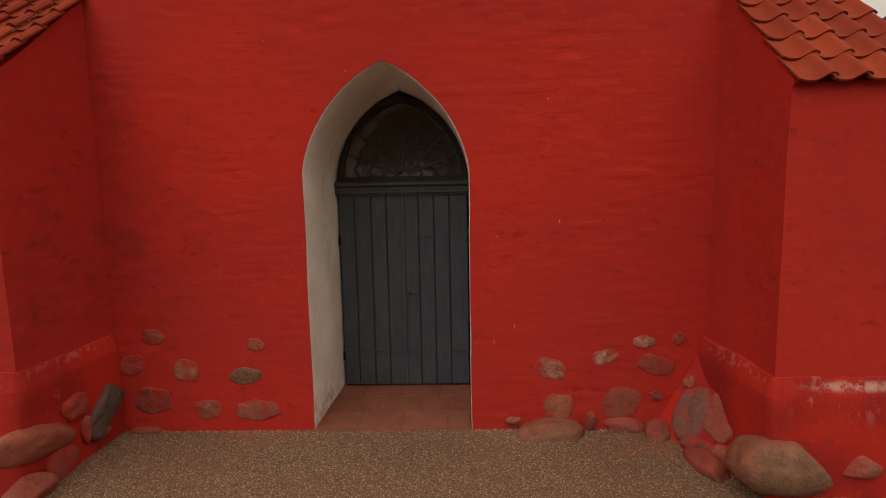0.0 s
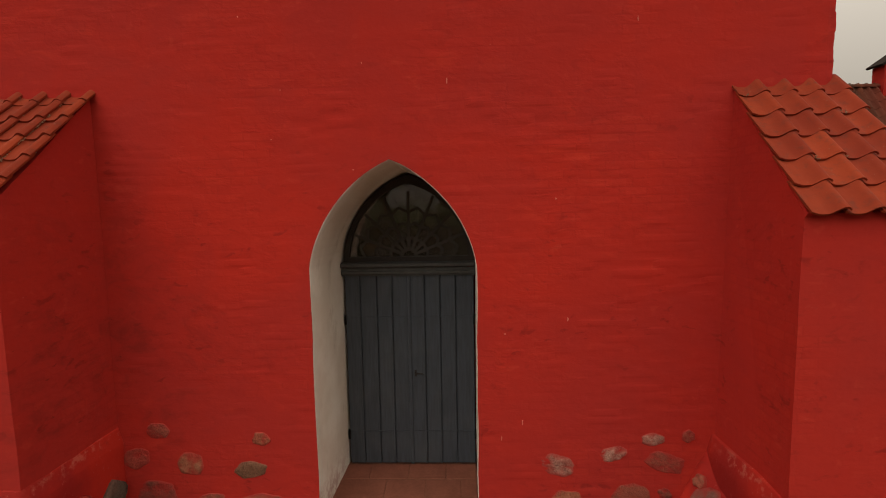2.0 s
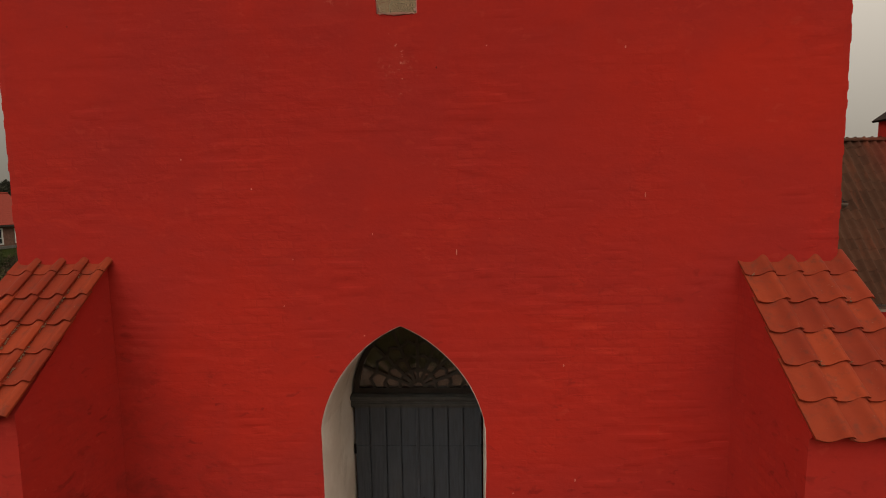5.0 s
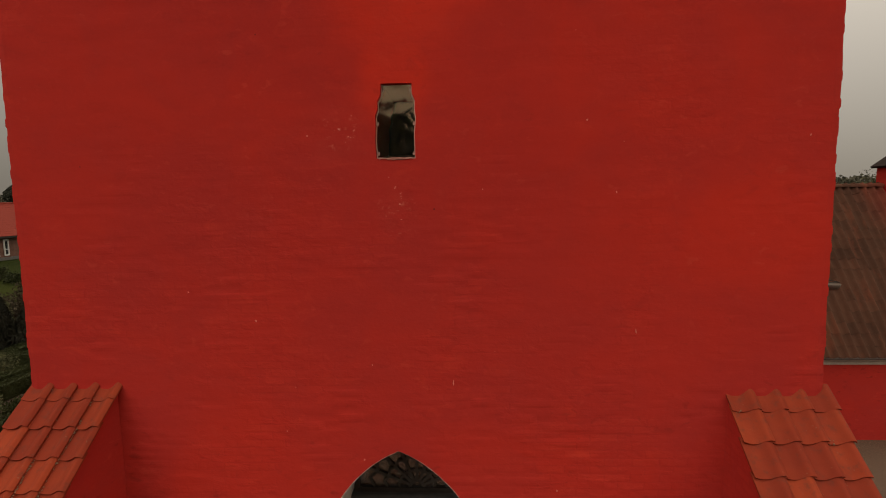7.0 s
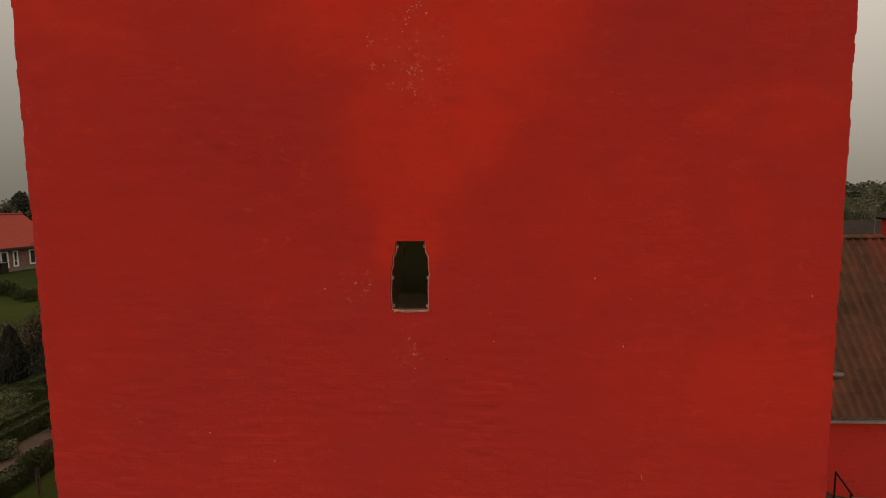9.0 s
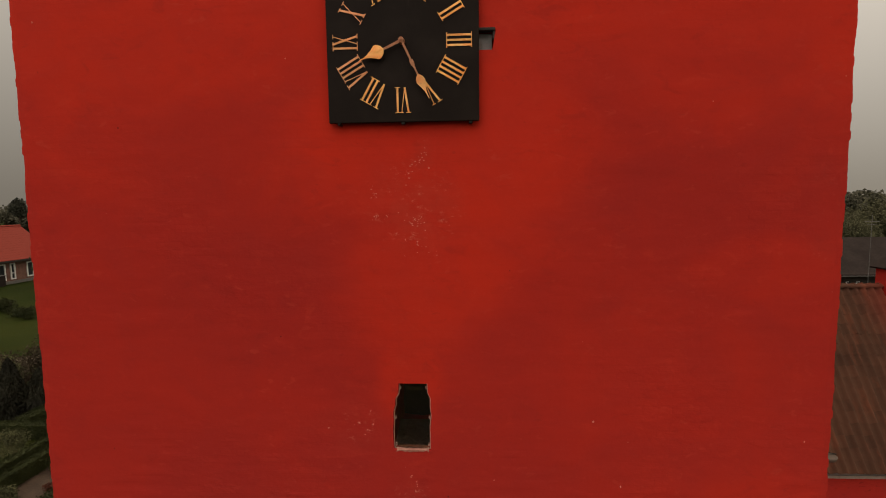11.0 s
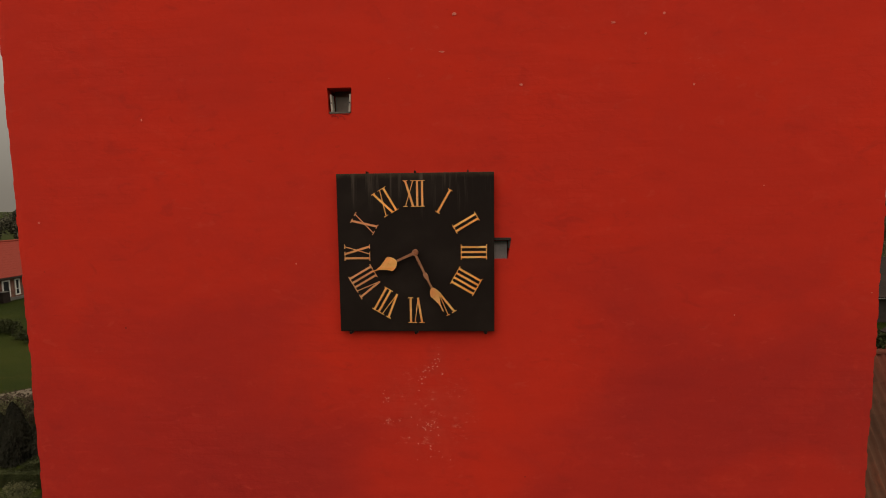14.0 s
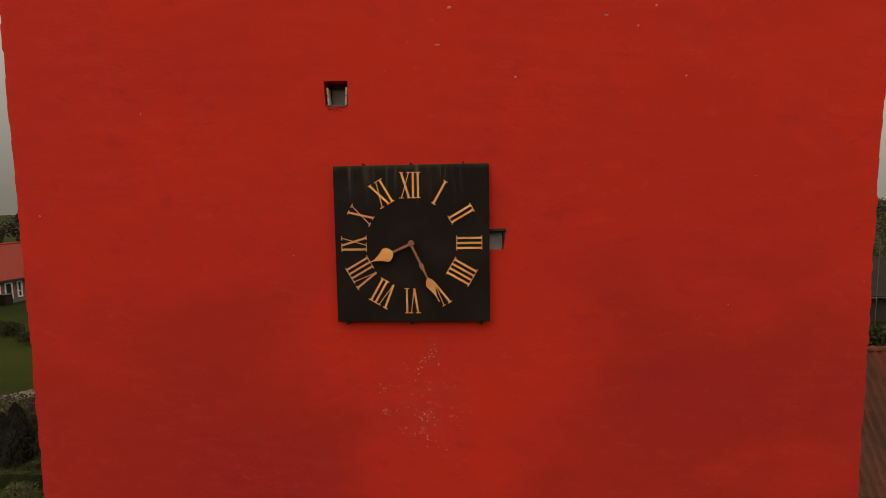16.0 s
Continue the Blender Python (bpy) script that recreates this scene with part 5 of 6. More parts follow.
for x, y, z, size, mat, turn in (
    (1.40, 0.0, 0.10, (0.065, 0.06, 0.10), 4, (0, 0, 0)), (0.61, 0.0, 0.10, (0.09, 0.04, 0.05), 0, (0, 0, 0)),
    (0.98, -0.12, 0.0, (0.34, 0.18, 0.145), 5, (0, 2, 4)), (2.02, -0.12, 0.03, (0.15, 0.13, 0.13), 4, (0, 0, 20)), (1.74, 0.02, 0.03, (0.22, 0.10, 0.11), 1, (0, 8, 0)),
    (2.22, -0.72, -0.02, (0.14, 0.30, 0.15), 4, (0, 0, 6)),
    (2.54, -1.10, 0.27, (0.385, 0.22, 0.215), 5, (0, 3, 6)), (3.16, -1.13, 0.26, (0.16, 0.07, 0.11), 1, (0, 0, 0)),
    (-3.48, -1.06, 0.42, (0.15, 0.42, 0.15), 0, (-14, 0, 0)),
    (-3.43, -1.20, 0.06, (0.14, 0.24, 0.15), 0, (0, 0, 0)), (-3.2, 0.0, 0.0, (0.20, 0.08, 0.06), 4, (0, 0, 0)),
):
    stone(x, y, z, size, mat, turn, 0.0 if mat == 5 else 0.35)

# ---- the wing behind, with its old tiled roof ----
wing = thing("church_wing", "low red limewashed church wing with a steep old pantile roof", "building", kind="structure")
WY, WZ, RY, RZ = 7.6, 2.2, 10.3, 6.48
part("wall", uneven(prism_x(bmesh.new(), [(WY, -0.2), (WY, WZ), (RY, RZ - 0.15), (2 * RY - WY, WZ), (2 * RY - WY, -0.2)], 3.0, 19.0), 0.012, 1.2, 6, 4), RED, wing)
part("cornice", prism_x(bmesh.new(), [(WY + 0.02, WZ - 0.20), (WY - 0.05, WZ - 0.20), (WY - 0.05, WZ - 0.13), (WY - 0.10, WZ - 0.10), (WY - 0.10, WZ - 0.02), (WY + 0.02, WZ - 0.02)], 3.0, 19.0), CORNICE, wing, "white painted eaves cornice")
bm = bmesh.new()
for i in range(8):
    a0, a1 = math.pi + math.pi * i / 8, math.pi + math.pi * (i + 1) / 8
    q = [(WY - 0.20 + 0.06 * math.cos(a), WZ + 0.03 + 0.06 * math.sin(a)) for a in (a0, a1)]
    q += [(WY - 0.20 + 0.054 * math.cos(a), WZ + 0.03 + 0.054 * math.sin(a)) for a in (a1, a0)]
    prism_x(bm, q, 3.0, 19.0)
part("gutter", bm, ZINC, wing, "grey metal gutter")
TH = math.atan2(RZ - WZ, RY - WY + 0.2)
RUN = math.hypot(RZ - WZ, RY - WY + 0.2)
ROOF_TILE = mesh_of(pantile(0.235, 0.37, 0.014, 8, 1.45), TILE_OLD)
for p in ROOF_TILE.polygons:
    p.use_smooth = abs(p.normal.y) < 0.5
GAUGE = RUN / 17
part("roof", prism_x(bmesh.new(), [(WY - 0.16, WZ - 0.02), (RY, RZ - 0.09), (2 * RY - WY + 0.16, WZ - 0.02), (RY, RZ - 0.14)], 3.0, 19.0), DARK_TRIM, wing, "old brown pantile roof")
roof = [o for o in wing.children if o.name.startswith("roof")][0]
rnd = random.Random(5)


def tile_pose(row, col):
    s = GAUGE * row + 0.37
    return pose(5.0 + 0.235 * col + rnd.uniform(-0.008, 0.008), WY - 0.2 + s * math.cos(TH), WZ + 0.02 + s * math.sin(TH),
                math.degrees(TH) - 2.2 + rnd.uniform(-0.5, 0.5), rnd.uniform(-1.2, 1.2), rnd.uniform(-0.6, 0.6))


verts, faces = [], []
base = [tuple(v.co) for v in ROOF_TILE.vertices]
for row in range(17):
    c0 = int((8.4 + 0.11 * row - 5.0) / 0.235)
    for col in range(60):
        m = tile_pose(row, col)
        if c0 <= col < c0 + 17:
            ob = part("roof_tile", ROOF_TILE, None, roof)
            ob.matrix_basis = m
        else:
            k = len(verts)
            verts += [tuple(m @ Vector(v)) for v in base]
            faces += [tuple(i + k for i in p.vertices) for p in ROOF_TILE.polygons]
me = bpy.data.meshes.new("mesh")
me.from_pydata(verts, [], faces)
me.materials.append(TILE_OLD)
tagged(part("roof_tiles_far", me, TILE_OLD, roof), kind="stuff")
# ridge tiles
RIDGE = bmesh.new()
for i in range(7):
    a0, a1 = math.pi * i / 7, math.pi * (i + 1) / 7
    prism_x(RIDGE, [(0.12 * math.cos(a0), 0.10 * math.sin(a0)), (0.12 * math.cos(a1), 0.10 * math.sin(a1)), (0.105 * math.cos(a1), 0.085 * math.sin(a1)), (0.105 * math.cos(a0), 0.085 * math.sin(a0))], 0, 0.40)
RIDGE = mesh_of(RIDGE, TILE_OLD)
for i in range(28):
    ob = part("ridge_tile", RIDGE, None, roof)
    ob.matrix_basis = pose(6.0 + 0.37 * i, RY, RZ - 0.02, 0, 1.6, 0)

# the turret that stands through the roof
turret = thing("roof_turret", "small red masonry turret rising from the old roof under a dark cap", "turret", kind="structure")
part("wall", uneven(prism(bmesh.new(), [(12.35, 4.4), (12.35, 7.02), (13.37, 7.72), (14.37, 7.02), (14.37, 4.4)], 10.08, 10.5), 0.012, 2.0, 4, 3), RED, turret)
bm = bmesh.new()
prism(bm, [(12.21, 7.05), (13.37, 7.86), (13.37, 7.78), (12.25, 7.0)], 10.0, 10.58)
prism(bm, [(14.59, 7.03), (13.37, 7.88), (13.37, 7.80), (14.55, 6.98)], 10.0, 10.58)
part("cap", bm, SLATE, turret, "dark overhanging cap")

# stair annex at the tower's flank, a lamp and a handrail
part("annex", uneven(box(bmesh.new(), 3.40, 5.15, 2.7, 7.6, -0.2, 5.4), 0.01, 1.5, 3, 8), RED, tower, "plain red stair annex")
lamp = thing("wall_lamp", "white half-round outdoor lamp on a thin bracket", "lamp")
bm = rod(bmesh.new(), (5.12, 3.5, 5.02), (6.20, 3.5, 4.79), 0.007)
rod(bm, (5.12, 3.5, 4.80), (6.20, 3.5, 4.79), 0.007)
part("bracket", bm, IRON, lamp, "thin black bracket")
bm = bmesh.new()
bmesh.ops.create_uvsphere(bm, u_segments=18, v_segments=10, radius=0.15, matrix=Matrix.Translation((6.04, 3.5, 4.77)) @ Matrix.Diagonal((1.0, 1.0, 0.75, 1)))
bmesh.ops.bisect_plane(bm, geom=bm.verts[:] + bm.edges[:] + bm.faces[:], plane_co=(0, 0, 4.77), plane_no=(0, 0, 1), clear_outer=True)
bmesh.ops.holes_fill(bm, edges=bm.edges[:])
part("shade", bm, LAMP_WHITE, lamp, "white half-round shade", True)
rail = thing("handrail", "black iron handrail beside low entrance steps", "handrail")
A, B, C, D = (8.93, 7.1, 0.97), (9.25, 7.0, 0.47), (9.19, 7.0, 0.0), (8.90, 7.1, 0.36)
part("post", rod(bmesh.new(), (8.93, 7.1, 0.0), A, 0.020), IRON, rail)
part("post", rod(bmesh.new(), B, C, 0.020), IRON, rail)
part("top_bar", rod(bmesh.new(), A, (9.28, 6.99, 0.43), 0.022), IRON, rail)
part("lower_bar", rod(bmesh.new(), D, (9.2, 7.0, 0.02), 0.015), IRON, rail)
part("cross_bar", rod(bmesh.new(), D, (9.22, 7.0, 0.34), 0.013), IRON, rail)
steps = thing("entrance_steps", "low concrete step by the wing wall", "steps")
part("step", box(bmesh.new(), 7.6, 8.98, 6.85, 7.58, -0.05, 0.30, 0.015), SOIL, steps)
part("step", box(bmesh.new(), 8.98, 9.12, 6.85, 7.58, -0.05, 0.14, 0.015), SOIL, steps)


# ---- plants ----
def hedge(x0, x1, y0, y1, h, seed):
    """A clipped box hedge: a leafy block with a soft, uneven surface."""
    rnd = random.Random(seed)
    bm = box(bmesh.new(), x0 + 0.06, x1 - 0.06, y0 + 0.06, y1 - 0.06, -0.02, h - 0.06)
    area = 2 * ((x1 - x0) + (y1 - y0)) * h + (x1 - x0) * (y1 - y0)
    for i in range(min(16000, int(area * 900))):
        u, v, w = rnd.random(), rnd.random(), rnd.random()
        x, y, z = x0 + u * (x1 - x0), y0 + v * (y1 - y0), w * h
        side = rnd.random() * area
        if side < (x1 - x0) * (y1 - y0):
            z = h
        elif side < (x1 - x0) * (y1 - y0) + 2 * h * (y1 - y0):
            x = x0 if rnd.random() < 0.5 else x1
        else:
            y = y0 if rnd.random() < 0.5 else y1
        b = 0.05 * noise.noise(Vector((x, y, z)) * 1.6)
        p = Vector((x, y, z)) + Vector((rnd.gauss(0, 0.025) + b, rnd.gauss(0, 0.025), rnd.gauss(0, 0.02) + b))
        t = Euler((rnd.uniform(0, 6.3), rnd.uniform(0, 6.3), rnd.uniform(0, 6.3))).to_matrix()
        s = rnd.uniform(0.03, 0.06) * (1.0 if area < 60 else 3.0)
        bm.faces.new([bm.verts.new(p + t @ Vector(k) * s) for k in ((-0.5, 0, 0), (0, -0.4, 0.1), (0.5, 0, 0), (0, 0.4, 0.1))])
    return solo("hedge", bm, HEDGE, "low clipped dark green box hedge round a grave plot", "hedge", "grave hedges")


hedge(-15.88, -15.52, 5.5, 12.75, 0.60, 1)
hedge(-15.12, -14.78, 5.5, 12.45, 0.58, 2)
hedge(-21.0, -14.2, 12.85, 13.25, 0.62, 3)
tagged(hedge(-18.45, -17.90, 13.5, 17.5, 0.62, 4), "low clipped light green hedge beside dark conifers", "hedge", "grave hedges")
hedge(-13.9, -12.2, 11.7, 12.1, 0.45, 5)
hedge(-12.90, -12.35, 3.0, 11.0, 0.50, 7)
# unseen hedge, added so that the slit's pane reflects something dark
tall = hedge(-22.0, 22.0, -14.2, -13.0, 2.3, 6)
tagged(tall, "tall dark hedge added out of view to darken the slit's reflection", "hedge", "churchyard hedge")


def tree(name, label, category, height, trunk_h, radii, count, leaf, material, seed, group="", limbs=7, lobes=6, spread=0.62):
    """A tapered trunk with limbs and a crown of many leaves in several lobes, standing at the origin."""
    rnd = random.Random(seed)
    t = thing(name, label, category, group)
    r0 = max(0.03, height * 0.018)
    bm = rod(bmesh.new(), (0, 0, -0.05), (rnd.uniform(-0.02, 0.02) * height, 0, trunk_h), r0, r0 * 0.75)
    top = height - radii[2] * 0.6
    rod(bm, (0, 0, trunk_h), (0, 0, top), r0 * 0.75, r0 * 0.15)
    for i in range(limbs):
        a, z = rnd.uniform(0, 6.3), rnd.uniform(trunk_h * 0.8, top * 0.85)
        e = (math.cos(a) * radii[0] * 0.75, math.sin(a) * radii[1] * 0.75, min(height * 0.95, z + radii[2] * rnd.uniform(0.4, 1.0)))
        rod(bm, (0, 0, z), e, r0 * 0.4, r0 * 0.08, 6)
    part("trunk", bm, BARK, t)
    bm = bmesh.new()
    cz = height - radii[2]
    for i in range(lobes):
        a = math.tau * i / lobes + rnd.uniform(-0.4, 0.4)
        k = rnd.uniform(0.25, 0.55)
        c = (math.cos(a) * radii[0] * k, math.sin(a) * radii[1] * k, cz + radii[2] * rnd.uniform(-0.5, 0.42))
        leaves(bm, c, [q * spread for q in radii], count // lobes, leaf, seed * 31 + i, 0.35)
    part("crown", bm, material, t)
    return t


def conifer(height, radius, seed, material, count):
    """A dense cone of drooping twigs round a straight trunk."""
    rnd = random.Random(seed)
    t = thing("conifer", "dark bushy conifer in the churchyard", "conifer")
    part("trunk", rod(bmesh.new(), (0, 0, -0.05), (0, 0, height * 0.9), 0.07, 0.01), BARK, t)
    bm = bmesh.new()
    for i in range(count):
        z = height * (1 - rnd.random() ** 0.75)
        r = radius * (1 - z / height) ** 0.75 * rnd.uniform(0.55, 1.05) + 0.03
        a = rnd.uniform(0, 6.3)
        r *= 1 + 0.35 * noise.noise(Vector((math.cos(a) * 2, math.sin(a) * 2, z * 1.6 + seed)))
        p = Vector((r * math.cos(a), r * math.sin(a), z))
        m = Euler((rnd.uniform(-0.9, 0.9), rnd.uniform(0.3, 1.2), a)).to_matrix()
        s = rnd.uniform(0.06, 0.15)
        bm.faces.new([bm.verts.new(p + m @ Vector(k) * s) for k in ((-0.5, 0, 0), (0, -0.22, 0.05), (0.6, 0, -0.1), (0, 0.22, 0.05))])
    part("crown", bm, material, t)
    return t


def bush(name, label, x, y, rx, ry, h, count, leaf, material, seed):
    t = thing(name, label, "shrub")
    rnd = random.Random(seed)
    bm = bmesh.new()
    for i in range(6):
        a = rnd.uniform(0, 6.3)
        rod(bm, (0, 0, -0.05), (math.cos(a) * rx * 0.5, math.sin(a) * ry * 0.5, h * 0.7), 0.02, 0.006, 5)
    part("stem", bm, BARK, t)
    bm = bmesh.new()
    for i in range(5):
        a = math.tau * i / 5 + rnd.uniform(-0.4, 0.4)
        leaves(bm, (math.cos(a) * rx * 0.45, math.sin(a) * ry * 0.45, h * rnd.uniform(0.42, 0.62)), (rx * 0.62, ry * 0.62, h * 0.46), count // 5, leaf, seed * 17 + i, 0.4)
    part("crown", bm, material, t)
    t.matrix_basis = pose(x, y, 0)
    return t


for x, y, h, r, s in ((-20.1, 15.0, 2.60, 0.80, 1), (-21.3, 15.4, 2.0, 0.9, 2), (-19.0, 15.3, 2.1, 0.80, 3)):
    conifer(h, r, s, CONIFER, 9000).matrix_basis = pose(x, y, 0)
bush("bronze_shrub", "tall bronze-leaved shrub among conifers", -20.0, 16.6, 0.85, 0.9, 3.15, 5200, 0.075, BRONZE, 5)
bush("bronze_shrub", "tall bronze-leaved shrub among conifers", -22.6, 17.0, 1.4, 1.1, 2.1, 4600, 0.085, BRONZE, 6)
bush("pale_shrub", "rounded grey-green shrub between the hedges", -16.75, 11.6, 0.50, 0.50, 1.05, 3400, 0.045, SHRUB, 7)
bush("pale_shrub", "light-flowering shrub by the dark conifers", -21.6, 16.4, 0.8, 0.7, 2.3, 2600, 0.055, SHRUB, 8)
bush("pale_shrub", "small grey-green shrub on the grave plot", -14.35, 8.75, 0.42, 0.42, 0.55, 1600, 0.05, SHRUB, 9)
bush("green_shrub", "small dark green shrub on the grave plot", -14.2, 10.9, 0.5, 0.45, 0.6, 1600, 0.055, HEDGE, 10)
bush("red_shrub", "low reddish-brown plant on the grave plot", -13.55, 9.6, 0.22, 0.2, 0.25, 500, 0.045, RUSSET, 14)
t = tree("standard_tree", "small round-headed tree on a thin staked trunk", "tree", 1.50, 0.98, (0.38, 0.38, 0.30), 2200, 0.045, HEDGE, 12, limbs=5)
t.matrix_basis = pose(-11.6, 7.05, 0)
part("stake", rod(bmesh.new(), (0.07, 0.02, -0.03), (0.03, 0.02, 0.8), 0.014), BARK, t, "wooden stake")
for i, (x, y) in enumerate(((-44.2, 37.6), (-41.6, 36.0), (-40.6, 35.4), (-37.9, 33.9), (-36.4, 33.0))):
    bush("lawn_shrub", "low dark shrub in a row on the lawn", x, y, 0.95, 0.8, 0.8 + 0.25 * (i % 3), 900, 0.12, HEDGE, 20 + i)
t = tree("lawn_tree", "young spreading tree on the lawn before the house", "tree", 4.4, 1.2, (1.9, 1.9, 1.6), 3800, 0.20, TREE, 33)
t.matrix_basis = pose(-48.0, 48.6, 0)

# far trees
far = tree("far_tree", "broad hazy tree on the horizon", "tree", 11.0, 2.2, (4.4, 4.4, 4.2), 4200, 0.62, HAZE_TREE, 41, "far trees", lobes=8)
far.matrix_basis = pose(-104, 112, 0)
round_pine = tree("far_tree", "dark rounded pine above the other far trees", "tree", 11.6, 6.4, (1.9, 1.9, 2.3), 2600, 0.42, HAZE_DARK, 42, "far trees", lobes=8)
round_pine.matrix_basis = pose(-110.5, 110, 0)
rnd = random.Random(9)
for i in range(13):
    s = rnd.uniform(0.72, 0.98)
    c = copy_thing(far, pose(-140 + 6.2 * i + rnd.uniform(-1.5, 1.5), 118 + rnd.uniform(-4, 6), 0, 0, 0, rnd.uniform(0, 360)))
    c.scale = (s * 1.1, s * 1.1, s)
for i in range(9):
    s = rnd.uniform(0.98, 1.14)
    c = copy_thing(far, pose(72 + 7.5 * i + rnd.uniform(-1.5, 1.5), 120 + rnd.uniform(-4, 6), 0, 0, 0, rnd.uniform(0, 360)))
    c.scale = (s * 1.15, s * 1.15, s)
green = tree("green_tree", "tall leafy green tree behind the dark-roofed house", "tree", 10.4, 2.0, (4.2, 4.2, 4.4), 9000, 0.24, GREEN_FAR, 44, "trees behind the house", lobes=9)
green.matrix_basis = pose(60.8, 68, 0)
for x, y, s in ((54.5, 66, 0.72), (49.0, 67, 0.72), (67.5, 70, 1.0), (75, 69, 0.95), (43, 70, 0.7), (57.5, 73, 0.80), (51.5, 74, 0.76)):
    c = copy_thing(green, pose(x, y, 0, 0, 0, x * 37))
    c.scale = (s, s, s)
# the row of trees across the road, seen in the panes
old = tree("old_tree", "old leafy tree in a row facing the tower", "tree", 15.0, 2.8, (4.9, 4.9, 5.8), 5200, 0.5, TREE, 46, "trees facing the tower", lobes=8, limbs=12)
old.matrix_basis = pose(-7.4, -41, 0)
old.scale = (1.12, 1.12, 1.12)
for x, y, s in ((-31, -44, 0.95), (-24, -43, 1.0), (-17.0, -44, 0.95), (-1.2, -42, 0.86), (5.5, -43, 0.80), (11.5, -43, 0.9), (19, -42, 0.85), (27, -44, 0.95)):
    c = copy_thing(old, pose(x, y, 0, 0, 0, x * 53))
    c.scale = (s, s, s)


# ---- houses ----
def house_window(parent, place, w, h, cross):
    """A framed window in the y-z plane facing +x, its foot at place."""
    x, y, z = place
    win = part("window", box(bmesh.new(), x - 0.10, x - 0.04, y, y + w, z, z + h), HOUSE_GLASS, parent, "dark window with a white frame")
    bm = bmesh.new()
    f = 0.13
    box(bm, x - 0.06, x + 0.05, y - 0.02, y + f, z - 0.02, z + h + 0.02)
    box(bm, x - 0.06, x + 0.05, y + w - f, y + w + 0.02, z - 0.02, z + h + 0.02)
    box(bm, x - 0.06, x + 0.048, y + f, y + w - f, z - 0.02, z + f)
    box(bm, x - 0.06, x + 0.048, y + f, y + w - f, z + h - f, z + h + 0.02)
    if cross:
        box(bm, x - 0.06, x + 0.046, y + f, y + w - f, z + h * 0.36, z + h * 0.36 + 0.09)
    part("frame", bm, UPVC, win, "white frame")


house = thing("brick_house", "long brown brick house with a plain red tiled roof", "house")
part("wall", prism(bmesh.new(), [(-55.6, -0.2), (-55.6, 2.95), (-60.0, 6.6), (-64.4, 2.95), (-64.4, -0.2)], 34.0, 57.15), HOUSE_BRICK, house)
part("plinth", box(bmesh.new(), -55.62, -55.42, 34.0, 57.15, -0.1, 0.35), ZINC, house, "grey rendered plinth")
roof2 = part("roof", prism(bmesh.new(), [(-54.95, 2.75), (-54.95, 2.93), (-60.0, 6.88), (-65.05, 2.93), (-65.05, 2.75), (-60.0, 6.7)], 33.6, 57.55), HOUSE_ROOF, house, "red tiled roof")
bm = bmesh.new()
ths, runs = math.atan2(3.95, 5.05), math.hypot(3.95, 5.05)
for i in range(15):
    s = runs * i / 15
    x, z = -54.95 - s * math.cos(ths), 2.93 + s * math.sin(ths)
    prism(bm, [(x, z + 0.004), (x + 0.004, z + 0.012), (x - 0.42 * math.cos(ths), z + 0.42 * math.sin(ths) + 0.008)], 33.6, 57.55)
part("tile_course", bm, HOUSE_ROOF, roof2)
part("ridge", rod(bmesh.new(), (-60.0, 33.6, 6.88), (-60.0, 57.55, 6.88), 0.14), HOUSE_ROOF, roof2)
part("eaves_board", box(bmesh.new(), -54.98, -54.90, 33.6, 57.55, 2.68, 2.90), DARK_TRIM, house, "dark eaves board")
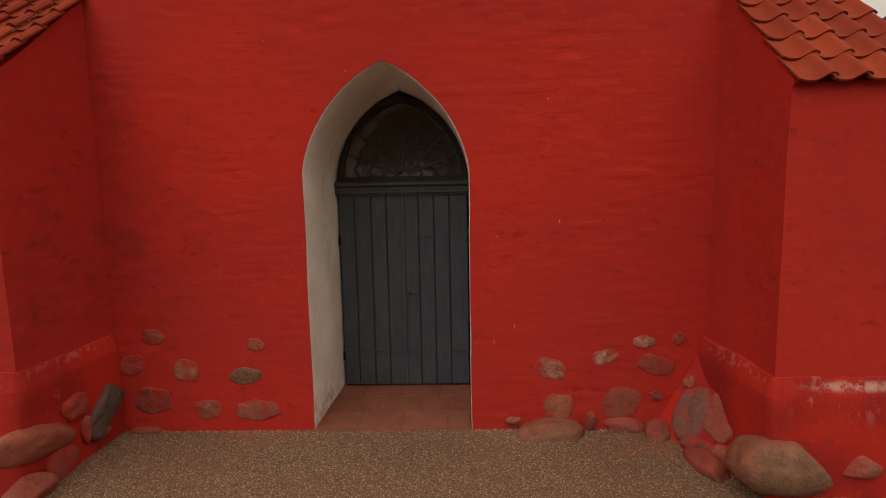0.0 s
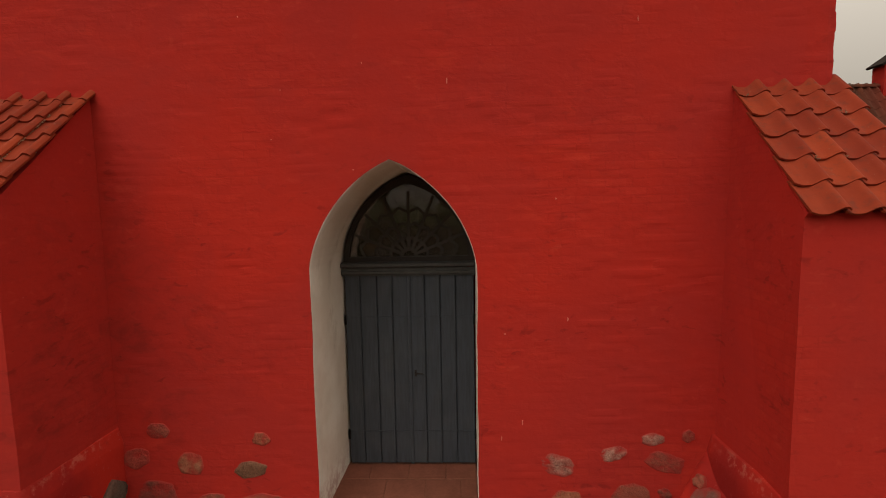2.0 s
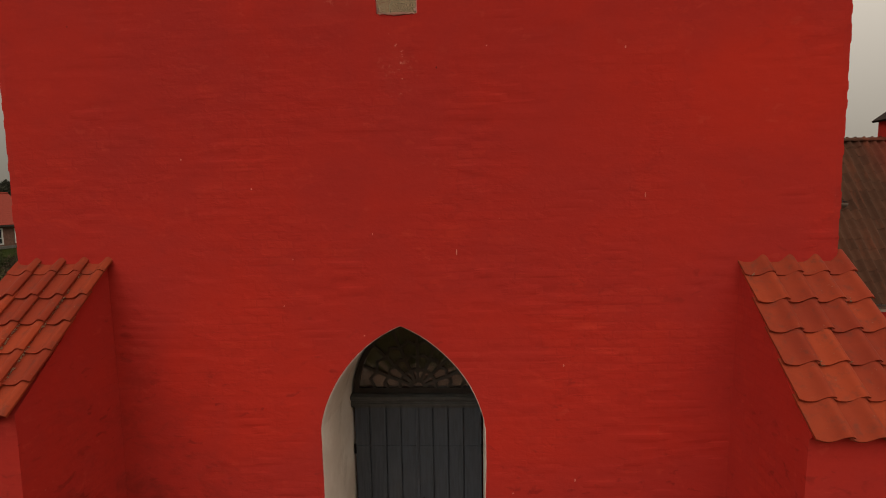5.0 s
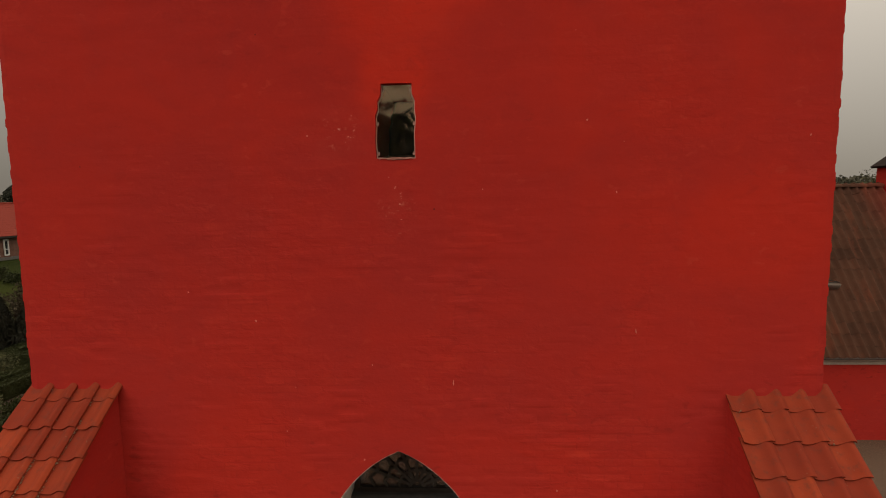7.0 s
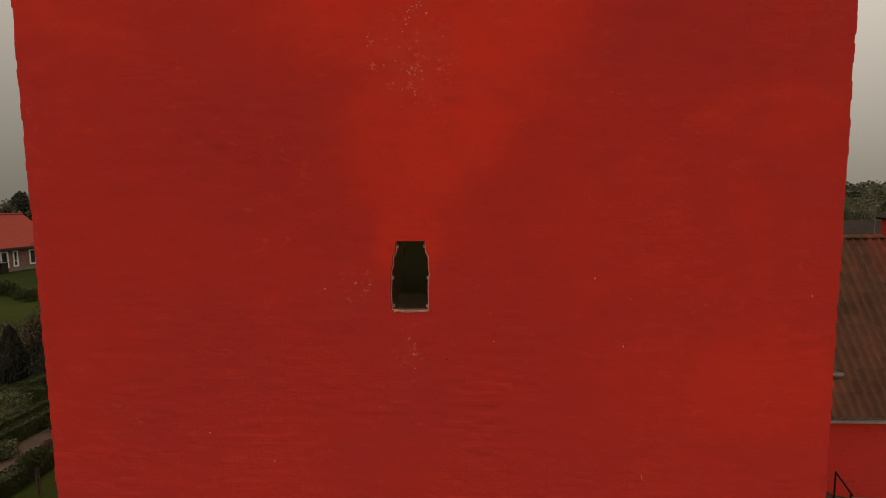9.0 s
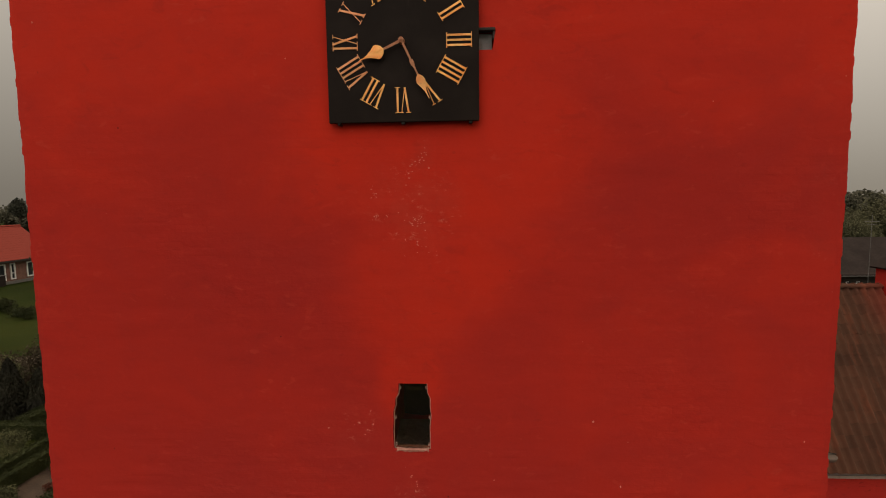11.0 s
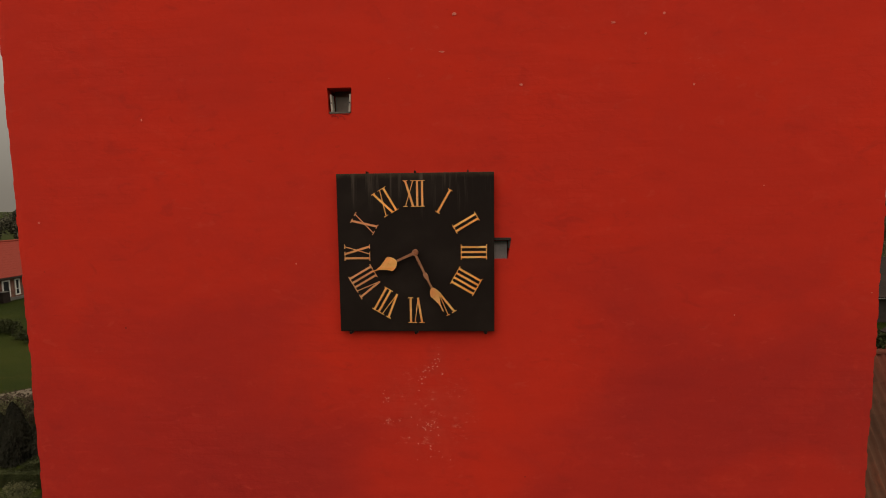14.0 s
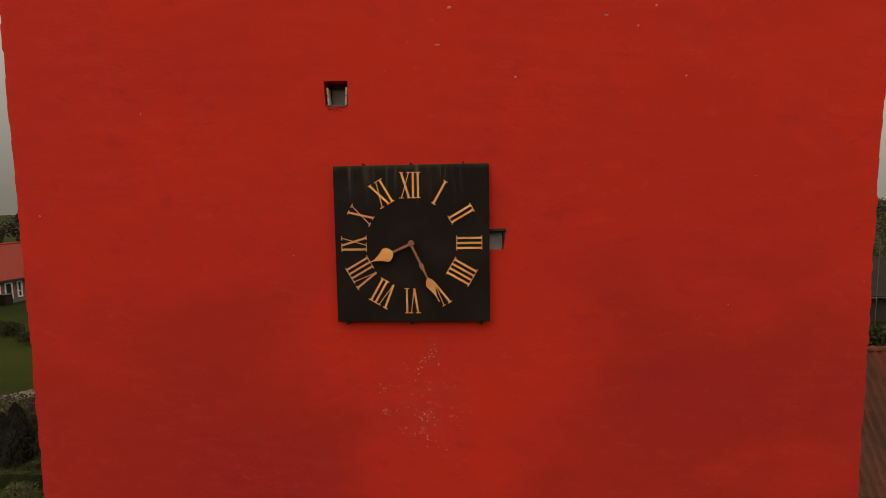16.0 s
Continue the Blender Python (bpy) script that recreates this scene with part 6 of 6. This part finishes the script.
for y, w, z, h, cr in ((46.5, 1.1, 0.6, 1.85, False), (48.2, 0.8, 0.6, 1.85, False), (49.55, 0.95, 0.5, 1.98, False), (51.15, 0.62, 0.55, 1.95, True), (53.35, 0.95, 0.6, 1.85, False), (55.6, 0.9, 0.6, 1.85, True)):
    house_window(house, (-55.55, y, z), w, h, cr)
heat = thing("garden_box", "low grey box standing against the house wall", "box")
part("body", box(bmesh.new(), -55.4, -54.6, 48.6, 49.5, 0.0, 1.25, 0.03), SLATE, heat)
part("lid", box(bmesh.new(), -55.42, -54.55, 48.55, 49.55, 1.25, 1.31, 0.01), ZINC, heat)

barn = thing("dark_roofed_house", "low house with a black roof behind the church wing", "house")
part("wall", prism_x(bmesh.new(), [(40.0, -0.2), (40.0, 2.45), (44.5, 4.95), (49.0, 2.45), (49.0, -0.2)], 14.0, 62.0), NEAR_BLACK, barn, "dark boarded wall")
part("roof", prism_x(bmesh.new(), [(39.4, 2.25), (39.4, 2.42), (44.5, 5.35), (49.6, 2.42), (49.6, 2.25), (44.5, 5.18)], 13.5, 62.5), SLATE, barn, "black sheet roof")
part("fascia", box(bmesh.new(), 13.5, 62.5, 39.32, 39.42, 2.26, 2.32), ZINC, barn, "thin pale fascia board")
for x in (33.95, 34.85, 37.6, 40.2):
    win = part("window", box(bmesh.new(), x, x + 0.4, 39.93, 40.0, 1.25, 1.7), HOUSE_GLASS, barn)
    bm = box(bmesh.new(), x - 0.02, x + 0.03, 39.90, 39.99, 1.25, 1.70)
    box(bm, x + 0.03, x + 0.22, 39.90, 39.99, 1.66, 1.70)
    part("frame", bm, UPVC, win)
ant = thing("roof_antenna", "pale thin television aerial before the black roof", "antenna")
part("mast", rod(bmesh.new(), (35.2, 39.2, 0.0), (35.2, 39.2, 7.65), 0.022), ZINC, ant)
for z, w in ((7.1, 0.62), (6.85, 0.36)):
    part("arm", rod(bmesh.new(), (35.2 - w, 39.2, z), (35.2 + w, 39.2, z), 0.018), ZINC, ant)
for i, x in enumerate((26.0, 28.5, 31.0, 33.5, 36.2)):
    bush("garden_shrub", "dark shrub before the black-roofed house", x, 30.5 + 0.4 * (i % 2), 1.5, 1.3, 2.0, 1200, 0.2, HEDGE, 60 + i)
